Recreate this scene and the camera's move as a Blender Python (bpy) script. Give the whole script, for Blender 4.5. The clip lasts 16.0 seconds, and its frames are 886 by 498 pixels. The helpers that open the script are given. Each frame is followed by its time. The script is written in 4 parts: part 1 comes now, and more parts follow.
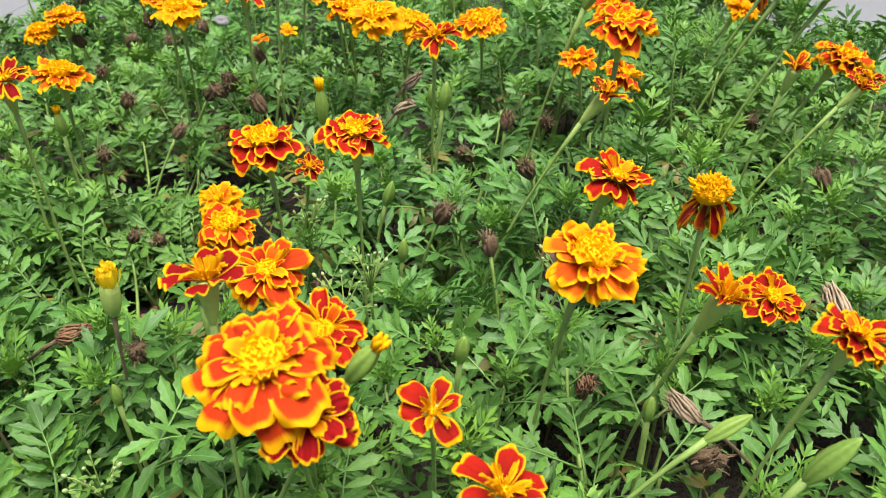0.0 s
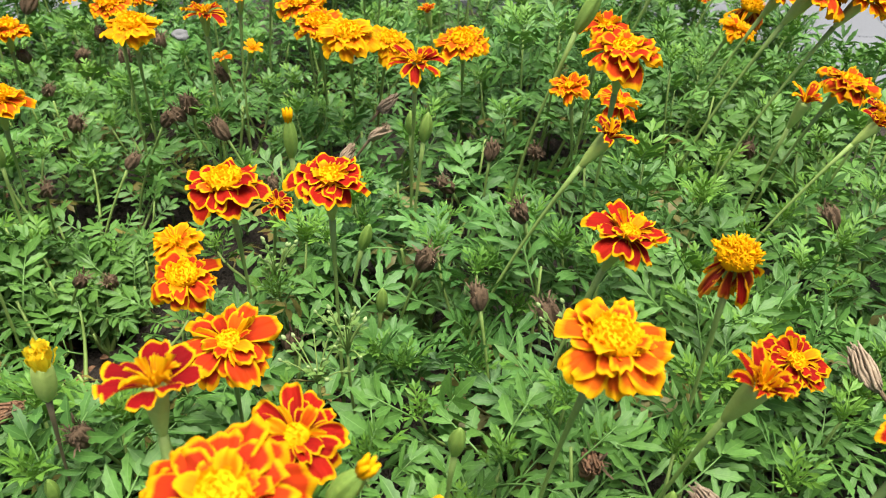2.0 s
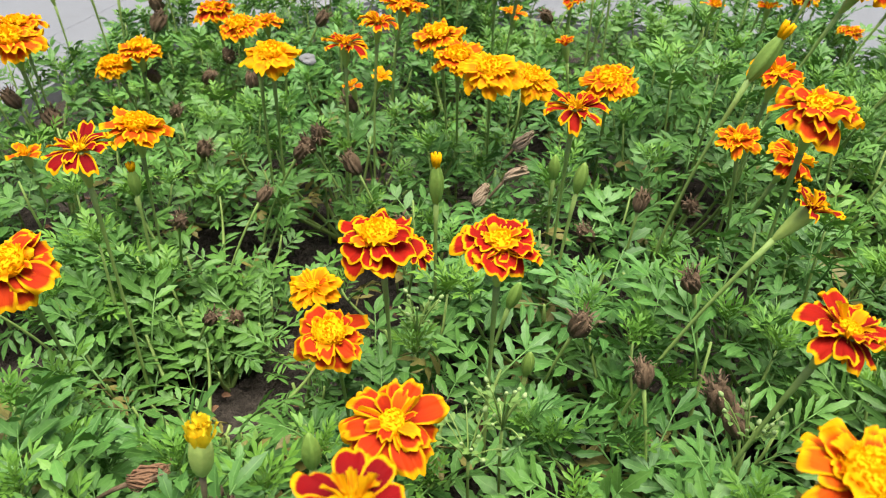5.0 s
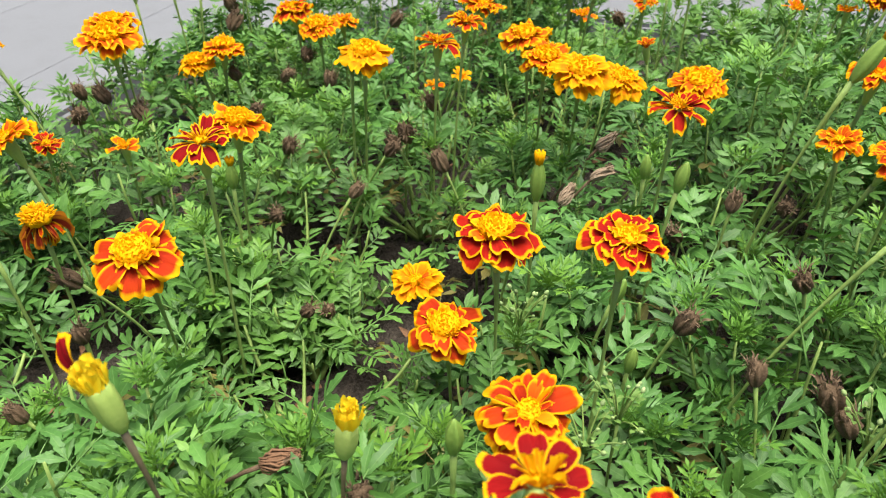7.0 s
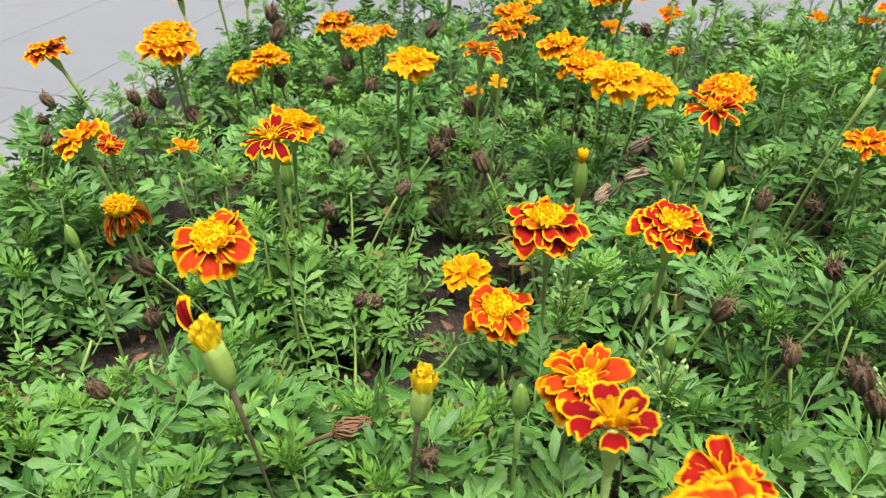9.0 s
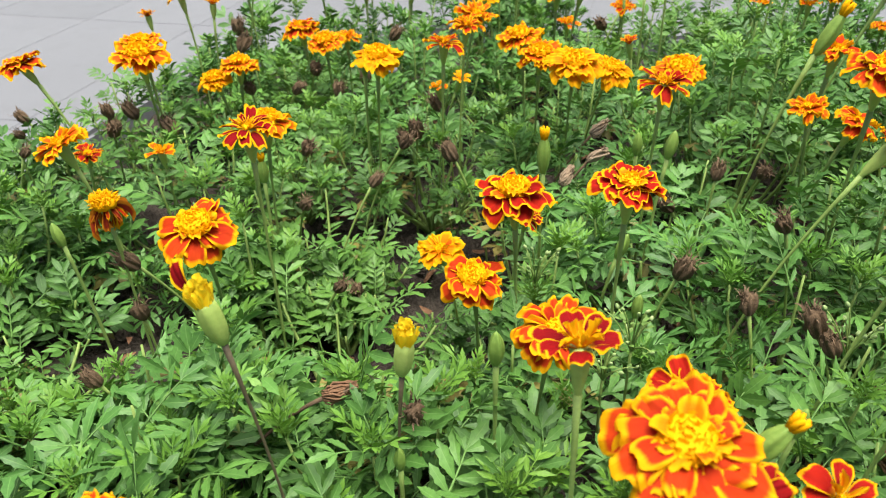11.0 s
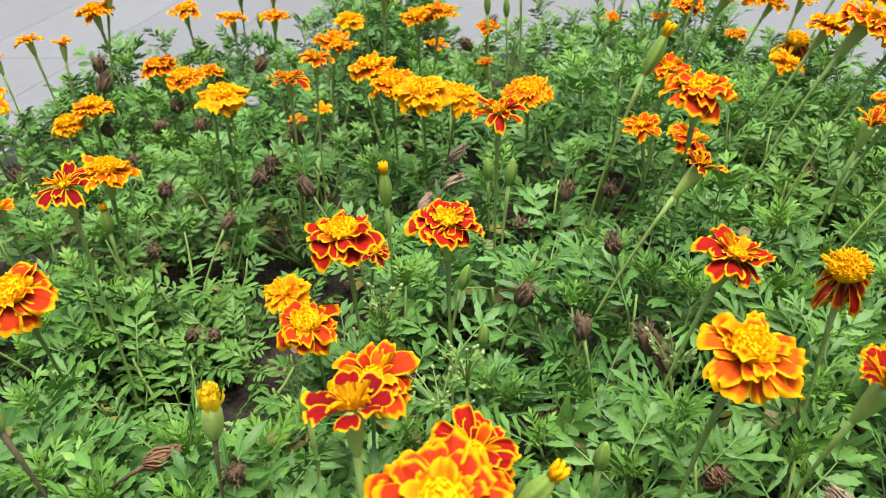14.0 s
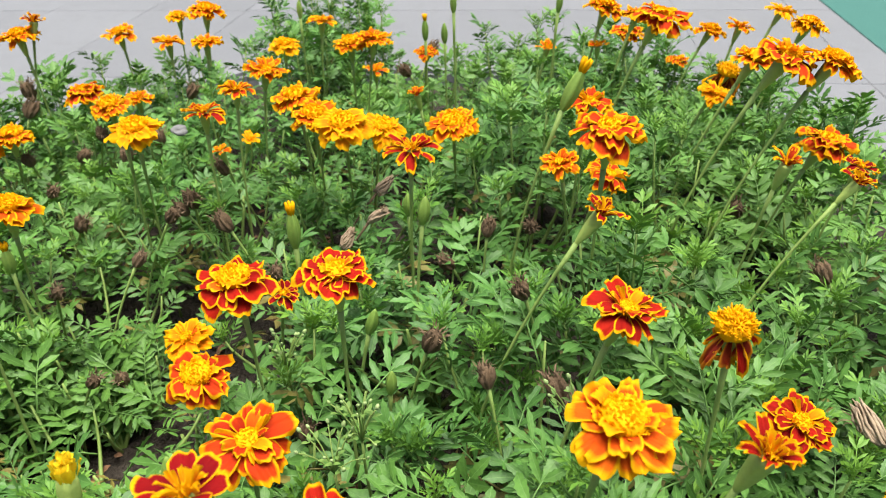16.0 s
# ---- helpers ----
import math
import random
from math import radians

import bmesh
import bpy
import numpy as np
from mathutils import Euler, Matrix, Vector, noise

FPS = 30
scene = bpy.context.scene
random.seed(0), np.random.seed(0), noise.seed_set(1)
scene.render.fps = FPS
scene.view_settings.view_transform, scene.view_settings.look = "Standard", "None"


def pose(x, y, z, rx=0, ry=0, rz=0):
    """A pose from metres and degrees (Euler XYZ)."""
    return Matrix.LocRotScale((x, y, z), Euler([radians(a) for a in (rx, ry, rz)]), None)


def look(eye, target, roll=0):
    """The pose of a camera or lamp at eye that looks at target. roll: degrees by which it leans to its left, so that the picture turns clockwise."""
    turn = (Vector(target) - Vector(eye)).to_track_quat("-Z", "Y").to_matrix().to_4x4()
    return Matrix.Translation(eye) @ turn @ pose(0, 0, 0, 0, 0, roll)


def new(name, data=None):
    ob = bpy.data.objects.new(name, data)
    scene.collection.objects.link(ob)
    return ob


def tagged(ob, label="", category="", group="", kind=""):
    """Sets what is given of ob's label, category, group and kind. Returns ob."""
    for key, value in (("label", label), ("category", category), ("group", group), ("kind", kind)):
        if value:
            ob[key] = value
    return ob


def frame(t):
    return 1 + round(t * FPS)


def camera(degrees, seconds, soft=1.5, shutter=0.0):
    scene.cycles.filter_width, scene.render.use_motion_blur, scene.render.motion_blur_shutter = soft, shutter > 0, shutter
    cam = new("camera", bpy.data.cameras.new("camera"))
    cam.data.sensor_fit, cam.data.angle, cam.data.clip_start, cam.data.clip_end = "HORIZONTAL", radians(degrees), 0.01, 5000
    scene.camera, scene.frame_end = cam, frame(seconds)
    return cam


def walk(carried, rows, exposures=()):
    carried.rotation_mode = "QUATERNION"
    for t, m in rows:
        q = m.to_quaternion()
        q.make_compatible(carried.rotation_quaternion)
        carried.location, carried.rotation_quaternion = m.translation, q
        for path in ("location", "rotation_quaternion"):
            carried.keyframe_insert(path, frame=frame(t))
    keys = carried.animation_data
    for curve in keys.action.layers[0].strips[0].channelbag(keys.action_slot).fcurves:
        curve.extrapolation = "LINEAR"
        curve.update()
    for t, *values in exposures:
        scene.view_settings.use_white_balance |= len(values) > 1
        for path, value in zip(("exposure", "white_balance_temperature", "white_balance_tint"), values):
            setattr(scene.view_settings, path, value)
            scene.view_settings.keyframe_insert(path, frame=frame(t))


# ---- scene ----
cam = camera(59.1, 16.0, soft=1.05)
cam.data.dof.use_dof, cam.data.dof.focus_distance, cam.data.dof.aperture_fstop = True, 0.46, 18.0
METRES, EYE, TILT, LEAN, TURN = 0.40, 0.42, -35.0, 0.0, 0.0
ROWS = [
    (0.0, 0.0, 0.0, 0.0, 0.0, 0.0, -0.0),
    (0.5, -0.0005, 0.0208, 0.0268, -0.79, 0.35, 0.27),
    (1.0, -0.0235, 0.057, 0.041, -1.52, 0.24, 0.45),
    (1.5, -0.0466, 0.0934, 0.0587, -2.49, 0.12, 0.49),
    (2.0, -0.0245, 0.1253, 0.0779, -2.41, -0.03, 0.23),
    (2.5, -0.0313, 0.1254, 0.1117, -1.71, 0.23, -0.35),
    (3.0, -0.061, 0.149, 0.1266, -0.51, 0.41, -1.1),
    (3.5, -0.0916, 0.1716, 0.1454, 0.44, 0.59, -1.82),
    (6.0, -0.204, 0.2162, 0.1429, 3.85, 0.44, -3.27),
    (6.5, -0.2448, 0.2054, 0.1389, 4.22, 0.56, -3.53),
    (7.0, -0.2661, 0.1858, 0.1296, 4.51, 0.67, -3.91),
    (7.5, -0.2836, 0.1615, 0.1257, 4.83, 0.94, -4.31),
    (8.0, -0.3021, 0.1453, 0.1091, 5.14, 1.06, -4.35),
    (8.5, -0.32, 0.1227, 0.1031, 5.27, 1.36, -4.33),
    (11.0, -0.3098, 0.0458, 0.0174, 3.63, 3.1, -0.9),
    (11.5, -0.301, 0.0468, 0.0238, 2.67, 3.26, 0.68),
    (12.0, -0.284, 0.0432, 0.0262, 1.82, 3.37, 1.43),
    (12.5, -0.2532, 0.0437, 0.0361, 0.88, 3.5, 2.07),
    (13.0, -0.2148, 0.0465, 0.0461, 0.15, 3.6, 2.55),
    (13.5, -0.1783, 0.0506, 0.0524, -0.4, 3.61, 3.15),
    (14.0, -0.1544, 0.0564, 0.062, -0.91, 3.69, 3.54),
    (14.5, -0.1222, 0.0687, 0.0732, -1.43, 3.8, 3.68),
    (15.0, -0.0898, 0.0794, 0.0908, -1.87, 4.01, 3.78),
    (15.5, -0.0552, 0.0871, 0.1006, -2.23, 4.21, 3.93),
    (16.0, -0.0334, 0.0905, 0.1095, -2.46, 4.41, 3.83),
]
walk(cam, [(t, pose(0, 0, EYE, TILT, LEAN, TURN) @ pose(METRES * x, METRES * y, METRES * z, 90 + pitch, roll, yaw)) for t, x, y, z, yaw, pitch, roll in ROWS])


# ---- sky, sun ----
world = bpy.data.worlds.new("overcast_sky")
scene.world = world
world.use_nodes = True
wn = world.node_tree
sky = wn.nodes.new("ShaderNodeTexSky")
sky.sky_type = "NISHITA"
sky.sun_disc = False
sky.sun_elevation, sky.sun_rotation = radians(82), radians(141)
sky.air_density, sky.dust_density, sky.ozone_density = 1.0, 4.0, 1.0
wn.links.new(sky.outputs[0], wn.nodes["Background"].inputs[0])
wn.nodes["Background"].inputs[1].default_value = 0.062
sun = new("sun", bpy.data.lights.new("sun", "SUN"))
sun.data.energy, sun.data.angle, sun.data.color = 3.5, radians(46), (1.0, 0.96, 0.87)
sun.matrix_world = look((0.4, -0.5, 4.7), (0, 0, 0))
scene.view_settings.exposure = 1.40


# ---- materials ----
def shader(name):
    m = bpy.data.materials.new(name)
    m.use_nodes = True
    m.node_tree.nodes.clear()
    return m, m.node_tree


def node(nt, kind, **sockets):
    n = nt.nodes.new(kind)
    for k, v in sockets.items():
        key = int(k[1:]) if k[0] == "i" and k[1:].isdigit() else k.replace("_", " ")
        if isinstance(v, bpy.types.NodeSocket):
            nt.links.new(v, n.inputs[key])
        else:
            n.inputs[key].default_value = v
    return n


def maths(nt, op, a, b=0.0, clamp=False):
    n = nt.nodes.new("ShaderNodeMath")
    n.operation, n.use_clamp = op, clamp
    for i, v in enumerate((a, b)):
        if isinstance(v, bpy.types.NodeSocket):
            nt.links.new(v, n.inputs[i])
        else:
            n.inputs[i].default_value = v
    return n.outputs[0]


def mixed(nt, fac, a, b, blend="MIX"):
    n = nt.nodes.new("ShaderNodeMix")
    n.data_type, n.blend_type = "RGBA", blend
    for sock, v in ((n.inputs[0], fac), (n.inputs[6], a), (n.inputs[7], b)):
        if isinstance(v, bpy.types.NodeSocket):
            nt.links.new(v, sock)
        else:
            sock.default_value = v if not isinstance(v, tuple) else (*v, 1)[:4]
    return n.outputs[2]


def noise_of(nt, vec, scale, detail=3.0, rough=0.55):
    return node(nt, "ShaderNodeTexNoise", Vector=vec, Scale=scale, Detail=detail, Roughness=rough).outputs[0]


def finish(m, nt, colour, rough=0.6, spec=0.3, bump=None, strength=0.3, dist=0.001, through_light=0.0, back=None):
    p = node(nt, "ShaderNodeBsdfPrincipled", Base_Color=colour, Roughness=rough)
    p.inputs["Specular IOR Level"].default_value = spec
    normal = None
    if bump is not None:
        b = node(nt, "ShaderNodeBump", Height=bump, Strength=strength, Distance=dist)
        normal = b.outputs[0]
        nt.links.new(normal, p.inputs["Normal"])
    out = nt.nodes.new("ShaderNodeOutputMaterial")
    if through_light:
        tr = node(nt, "ShaderNodeBsdfTranslucent", Color=back if back is not None else colour)
        mx = node(nt, "ShaderNodeMixShader", i0=through_light, i1=p.outputs[0], i2=tr.outputs[0])
        nt.links.new(mx.outputs[0], out.inputs[0])
    else:
        nt.links.new(p.outputs[0], out.inputs[0])
    return m


def coords(nt):
    g = nt.nodes.new("ShaderNodeNewGeometry")
    o = nt.nodes.new("ShaderNodeObjectInfo")
    t = nt.nodes.new("ShaderNodeTexCoord")
    return g.outputs["Position"], g.outputs["Random Per Island"], o.outputs["Random"], t.outputs["UV"], t.outputs["Object"]


def leaf_material(name, dark, light, rib):
    m, nt = shader(name)
    pos, isl, rnd, uv, obj = coords(nt)
    sep = node(nt, "ShaderNodeSeparateXYZ", i0=uv)
    across = maths(nt, "ABSOLUTE", maths(nt, "SUBTRACT", sep.outputs[0], 0.5))
    n1, n2 = noise_of(nt, pos, 30.0), noise_of(nt, pos, 420.0, 2.0)
    f = maths(nt, "ADD", maths(nt, "MULTIPLY", rnd, 0.45), maths(nt, "MULTIPLY", isl, 0.25))
    f = maths(nt, "ADD", f, maths(nt, "MULTIPLY", n1, 0.45), clamp=True)
    c = mixed(nt, f, dark, light)
    patch = maths(nt, "MULTIPLY", maths(nt, "SUBTRACT", noise_of(nt, pos, 5.0, 1.0), 0.35, clamp=True), 2.6, clamp=True)
    c = mixed(nt, 1.0, c, mixed(nt, patch, (0.92, 1.0, 1.02), (1.12, 1.05, 0.84)), "MULTIPLY")
    c = mixed(nt, maths(nt, "MULTIPLY", maths(nt, "SUBTRACT", n2, 0.42, clamp=True), 0.9), c, tuple(v * 0.6 for v in dark))
    ribf = maths(nt, "SUBTRACT", 1.0, maths(nt, "MULTIPLY", across, 16.0), clamp=True)
    c = mixed(nt, maths(nt, "MULTIPLY", ribf, 0.55), c, rib)
    veins = node(nt, "ShaderNodeTexWave", Vector=uv, Scale=3.0, Distortion=2.0).outputs["Fac"]
    height = maths(nt, "ADD", maths(nt, "MULTIPLY", ribf, -0.8), maths(nt, "ADD", maths(nt, "MULTIPLY", veins, 0.2), n2))
    lit = mixed(nt, 1.0, c, (1.0, 1.0, 0.55), "MULTIPLY")
    return finish(m, nt, c, 0.48, 0.34, height, 0.30, 0.0005, 0.14, lit)


def petal_material(name, inner, deep, rim, rim_width=0.09, soft=0.05):
    m, nt = shader(name)
    pos, isl, rnd, uv, obj = coords(nt)
    sep = node(nt, "ShaderNodeSeparateXYZ", i0=uv)
    edge_map = nt.nodes.new("ShaderNodeUVMap")
    edge_map.uv_map = "edge"
    d = node(nt, "ShaderNodeSeparateXYZ", i0=edge_map.outputs[0]).outputs[0]
    stretch = node(nt, "ShaderNodeMapping", Vector=uv, Scale=(9.0, 1.4, 1.0)).outputs[0]
    streak = noise_of(nt, stretch, 2.5, 3.0)
    blot = noise_of(nt, pos, 260.0, 2.0)
    d = maths(nt, "ADD", d, maths(nt, "MULTIPLY", maths(nt, "SUBTRACT", streak, 0.5), 0.05))
    d = maths(nt, "SUBTRACT", d, maths(nt, "MULTIPLY", maths(nt, "SUBTRACT", rnd, 0.5), 0.03))
    f = node(nt, "ShaderNodeMapRange", Value=d, i1=rim_width, i2=rim_width + soft).outputs[0]
    tone = maths(nt, "ADD", maths(nt, "MULTIPLY", maths(nt, "ADD", streak, rnd), 0.40), maths(nt, "MULTIPLY", maths(nt, "SUBTRACT", 0.75, sep.outputs[1]), 0.9), clamp=True)
    body = mixed(nt, tone, inner, deep)
    base = maths(nt, "SUBTRACT", 1.0, maths(nt, "MULTIPLY", sep.outputs[1], 3.6), clamp=True)
    body = mixed(nt, maths(nt, "MULTIPLY", base, 0.6), body, rim)
    edge = mixed(nt, blot, rim, tuple(v * 0.72 for v in rim))
    c = mixed(nt, f, edge, body)
    return finish(m, nt, c, 0.7, 0.06, streak, 0.5, 0.0005, 0.22, c)


LEAF = leaf_material("marigold_leaf", (0.020, 0.072, 0.014), (0.124, 0.276, 0.055), (0.165, 0.30, 0.085))
YOUNG = leaf_material("young_leaf", (0.056, 0.155, 0.018), (0.150, 0.300, 0.040), (0.17, 0.31, 0.048))
YELLOWED = leaf_material("yellowed_leaf", (0.085, 0.095, 0.020), (0.21, 0.175, 0.048), (0.22, 0.18, 0.06))
PETALS = {
    "red": petal_material("petal_red", (0.37, 0.014, 0.005), (0.17, 0.005, 0.005), (0.76, 0.37, 0.003), 0.066, 0.045),
    "dark": petal_material("petal_dark_red", (0.26, 0.006, 0.006), (0.11, 0.003, 0.005), (0.78, 0.39, 0.003), 0.062, 0.035),
    "scarlet": petal_material("petal_scarlet", (0.50, 0.048, 0.005), (0.27, 0.012, 0.005), (0.76, 0.37, 0.003), 0.068, 0.075),
    "orange": petal_material("petal_orange", (0.62, 0.115, 0.004), (0.42, 0.035, 0.004), (0.78, 0.40, 0.003), 0.064, 0.12),
    "lemon": petal_material("petal_lemon", (0.88, 0.64, 0.018), (0.84, 0.54, 0.010), (0.90, 0.68, 0.025), 0.05, 0.2),
    "gold": petal_material("petal_gold", (0.73, 0.25, 0.003), (0.62, 0.13, 0.003), (0.78, 0.40, 0.003), 0.09, 0.16),
}


def plain_material(name, a, b, scale, rough=0.6, spec=0.3, fine=300.0, strength=0.4, through_light=0.0, dist=0.001):
    m, nt = shader(name)
    pos, isl, rnd, uv, obj = coords(nt)
    n1, n2 = noise_of(nt, pos, scale, 4.0), noise_of(nt, pos, fine, 3.0)
    f = maths(nt, "ADD", maths(nt, "MULTIPLY", n1, 0.55), maths(nt, "MULTIPLY", rnd, 0.3))
    f = maths(nt, "ADD", f, maths(nt, "MULTIPLY", maths(nt, "SUBTRACT", n2, 0.5), 0.7), clamp=True)
    return finish(m, nt, mixed(nt, f, a, b), rough, spec, n2, strength, dist, through_light)


DISC = plain_material("disc_florets", (0.74, 0.35, 0.002), (0.80, 0.45, 0.004), 150.0, 0.7, 0.06, 900.0, 0.3, 0.2)


def crest_material(name, deep, bright):
    """Small crinkled florets, each of its own tone."""
    m, nt = shader(name)
    pos, isl, rnd, uv, obj = coords(nt)
    n1 = noise_of(nt, pos, 700.0, 2.0)
    f = maths(nt, "ADD", maths(nt, "MULTIPLY", isl, 0.75), maths(nt, "MULTIPLY", n1, 0.4), clamp=True)
    c = mixed(nt, f, deep, bright)
    return finish(m, nt, c, 0.7, 0.06, n1, 0.3, 0.0004, 0.25, c)


CREST = crest_material("crest_florets", (0.74, 0.335, 0.002), (0.80, 0.44, 0.003))
CALYX = plain_material("calyx_green", (0.25, 0.36, 0.075), (0.42, 0.52, 0.140), 60.0, 0.5, 0.3, 500.0, 0.3, 0.1)
BUDGREEN = plain_material("bud_green", (0.12, 0.22, 0.035), (0.25, 0.36, 0.075), 60.0, 0.5, 0.3, 500.0, 0.3, 0.1)
STALK = plain_material("stalk_green", (0.14, 0.22, 0.050), (0.27, 0.37, 0.100), 40.0, 0.55, 0.3, 400.0)
BROWN = plain_material("dried_brown", (0.046, 0.030, 0.017), (0.195, 0.130, 0.078), 120.0, 0.85, 0.15, 900.0, 0.8)
BRONZE = plain_material("bronze_stalk", (0.07, 0.055, 0.03), (0.15, 0.12, 0.07), 40.0, 0.55, 0.3, 400.0)
STRAW = plain_material("dried_straw", (0.18, 0.125, 0.08), (0.47, 0.37, 0.26), 110.0, 0.85, 0.15, 700.0, 0.6)
TAN = plain_material("dried_tan", (0.07, 0.032, 0.017), (0.28, 0.16, 0.09), 90.0, 0.85, 0.15, 800.0, 0.8)
FRAY = plain_material("dried_fringe", (0.052, 0.035, 0.021), (0.225, 0.155, 0.098), 200.0, 0.9, 0.1, 900.0, 0.5)
WITHER = petal_material("petal_withered", (0.36, 0.04, 0.012), (0.13, 0.016, 0.010), (0.60, 0.22, 0.015), 0.06, 0.08)
SOIL = plain_material("garden_soil", (0.018, 0.015, 0.012), (0.150, 0.124, 0.100), 90.0, 0.95, 0.12, 380.0, 1.0, 0.0, 0.008)
CONCRETE = plain_material("kerb_concrete", (0.12, 0.124, 0.133), (0.20, 0.205, 0.217), 14.0, 0.85, 0.2, 300.0, 0.5)
WEEDLEAF = plain_material("weed_leaf", (0.09, 0.18, 0.035), (0.19, 0.30, 0.075), 120.0, 0.6, 0.25, 700.0, 0.2, 0.15)
WEEDBUD = plain_material("weed_bud", (0.18, 0.28, 0.08), (0.38, 0.46, 0.22), 200.0, 0.6, 0.25, 900.0, 0.2)
PAPER = plain_material("white_scrap", (0.13, 0.13, 0.13), (0.20, 0.20, 0.20), 80.0, 0.8, 0.2, 500.0)


def paving_material():
    m, nt = shader("paving_stone")
    pos, isl, rnd, uv, obj = coords(nt)
    n1, n2, n3 = noise_of(nt, pos, 3.0, 5.0), noise_of(nt, pos, 26.0, 4.0), noise_of(nt, pos, 420.0, 3.0)
    f = maths(nt, "ADD", maths(nt, "MULTIPLY", n1, 0.6), maths(nt, "MULTIPLY", rnd, 0.4), clamp=True)
    c = mixed(nt, f, (0.122, 0.126, 0.134), (0.170, 0.175, 0.186))
    c = mixed(nt, maths(nt, "MULTIPLY", maths(nt, "SUBTRACT", n2, 0.5, clamp=True), 1.2), c, (0.108, 0.108, 0.113))
    c = mixed(nt, maths(nt, "MULTIPLY", maths(nt, "SUBTRACT", n3, 0.45, clamp=True), 0.6), c, (0.108, 0.108, 0.113))
    return finish(m, nt, c, 0.6, 0.35, n3, 0.4, 0.0008)


PAVING = paving_material()
GROUT = plain_material("joint_sand", (0.115, 0.115, 0.117), (0.165, 0.165, 0.168), 30.0, 0.95, 0.1)
TEAL = plain_material("green_court_coating", (0.030, 0.105, 0.088), (0.045, 0.14, 0.117), 20.0, 0.7, 0.3, 350.0, 0.5)


# ---- helpers for meshes ----
def make_mesh(name, verts, faces, mat, uvs=None, smooth=True):
    me = bpy.data.meshes.new(name)
    me.from_pydata([tuple(v) for v in verts], [], [tuple(f) for f in faces])
    if uvs is not None:
        layer = me.uv_layers.new(name="UVMap")
        idx = np.empty(len(me.loops), dtype=np.int32)
        me.loops.foreach_get("vertex_index", idx)
        layer.data.foreach_set("uv", np.asarray(uvs, dtype=np.float32)[idx].ravel())
    if smooth:
        me.polygons.foreach_set("use_smooth", [True] * len(me.polygons))
    for one in mat if isinstance(mat, (list, tuple)) else (mat,):
        me.materials.append(one)
    me.update()
    return me


def part(name, me, parent, m=None, label=""):
    """One mesh object under a thing or a part, m its pose in the parent."""
    ob = new(name, me)
    ob.parent = parent
    if m is not None:
        ob.matrix_basis = m
    return tagged(ob, label=label)


def tube(points, radii, sides=6):
    """A tapered tube along points, as verts and faces."""
    pts = [Vector(p) for p in points]
    verts, faces = [], []
    ref = Vector((0.31, 0.95, 0.1)).normalized()
    for i, p in enumerate(pts):
        t = (pts[min(i + 1, len(pts) - 1)] - pts[max(i - 1, 0)]).normalized()
        a = t.cross(ref)
        a = a.normalized() if a.length > 1e-4 else Vector((1, 0, 0))
        b = t.cross(a)
        for k in range(sides):
            w = 2 * math.pi * k / sides
            verts.append(p + (a * math.cos(w) + b * math.sin(w)) * radii[i])
    for i in range(len(pts) - 1):
        for k in range(sides):
            q = (k + 1) % sides
            faces.append((i * sides + k, i * sides + q, (i + 1) * sides + q, (i + 1) * sides + k))
    faces.append(tuple(range(sides - 1, -1, -1)))
    faces.append(tuple((len(pts) - 1) * sides + k for k in range(sides)))
    return verts, faces


def bezier(p0, p1, p2, p3, n):
    out = []
    for i in range(n + 1):
        t = i / n
        s = 1 - t
        out.append(Vector(p0) * s**3 + Vector(p1) * 3 * s * s * t + Vector(p2) * 3 * s * t * t + Vector(p3) * t**3)
    return out


def lathe(profile, sides, ridge=0.0, lobes=8):
    """Verts and faces of a turned body with soft ribs; profile: radius, height."""
    verts, faces = [], []
    for r, h in profile:
        for k in range(sides):
            w = 2 * math.pi * k / sides
            q = r * (1 + ridge * math.cos(lobes * w))
            verts.append((q * math.cos(w), q * math.sin(w), h))
    for i in range(len(profile) - 1):
        for k in range(sides):
            q = (k + 1) % sides
            faces.append((i * sides + k, i * sides + q, (i + 1) * sides + q, (i + 1) * sides + k))
    faces.append(tuple(range(sides - 1, -1, -1)))
    faces.append(tuple((len(profile) - 1) * sides + k for k in range(sides)))
    return verts, faces


def joined(*bodies):
    verts, faces = [], []
    for v, f in bodies:
        n = len(verts)
        verts += list(v)
        faces += [tuple(i + n for i in one) for one in f]
    return verts, faces


def axis_pose(place, axis, spin=0.0, size=1.0):
    """A pose whose z runs along axis."""
    q = Vector((0, 0, 1)).rotation_difference(Vector(axis).normalized())
    return Matrix.Translation(place) @ q.to_matrix().to_4x4() @ Matrix.Rotation(spin, 4, "Z") @ Matrix.Scale(size, 4)


# ---- setting ----
TURN_BED = radians(-11)
U, V = Vector((math.cos(TURN_BED), math.sin(TURN_BED), 0)), Vector((-math.sin(TURN_BED), math.cos(TURN_BED), 0))
BED_L, BED_R, BED_N, BED_F = -0.79, 0.41, -0.45, 1.30
OUTLINE = [(BED_L, BED_N), (BED_R, BED_N), (BED_R, 0.99), (0.10, BED_F), (-0.50, BED_F), (BED_L, 1.01)]
PAVE_Z = -0.10


def bed(u, v, z=0.0):
    return U * u + V * v + Vector((0, 0, z))


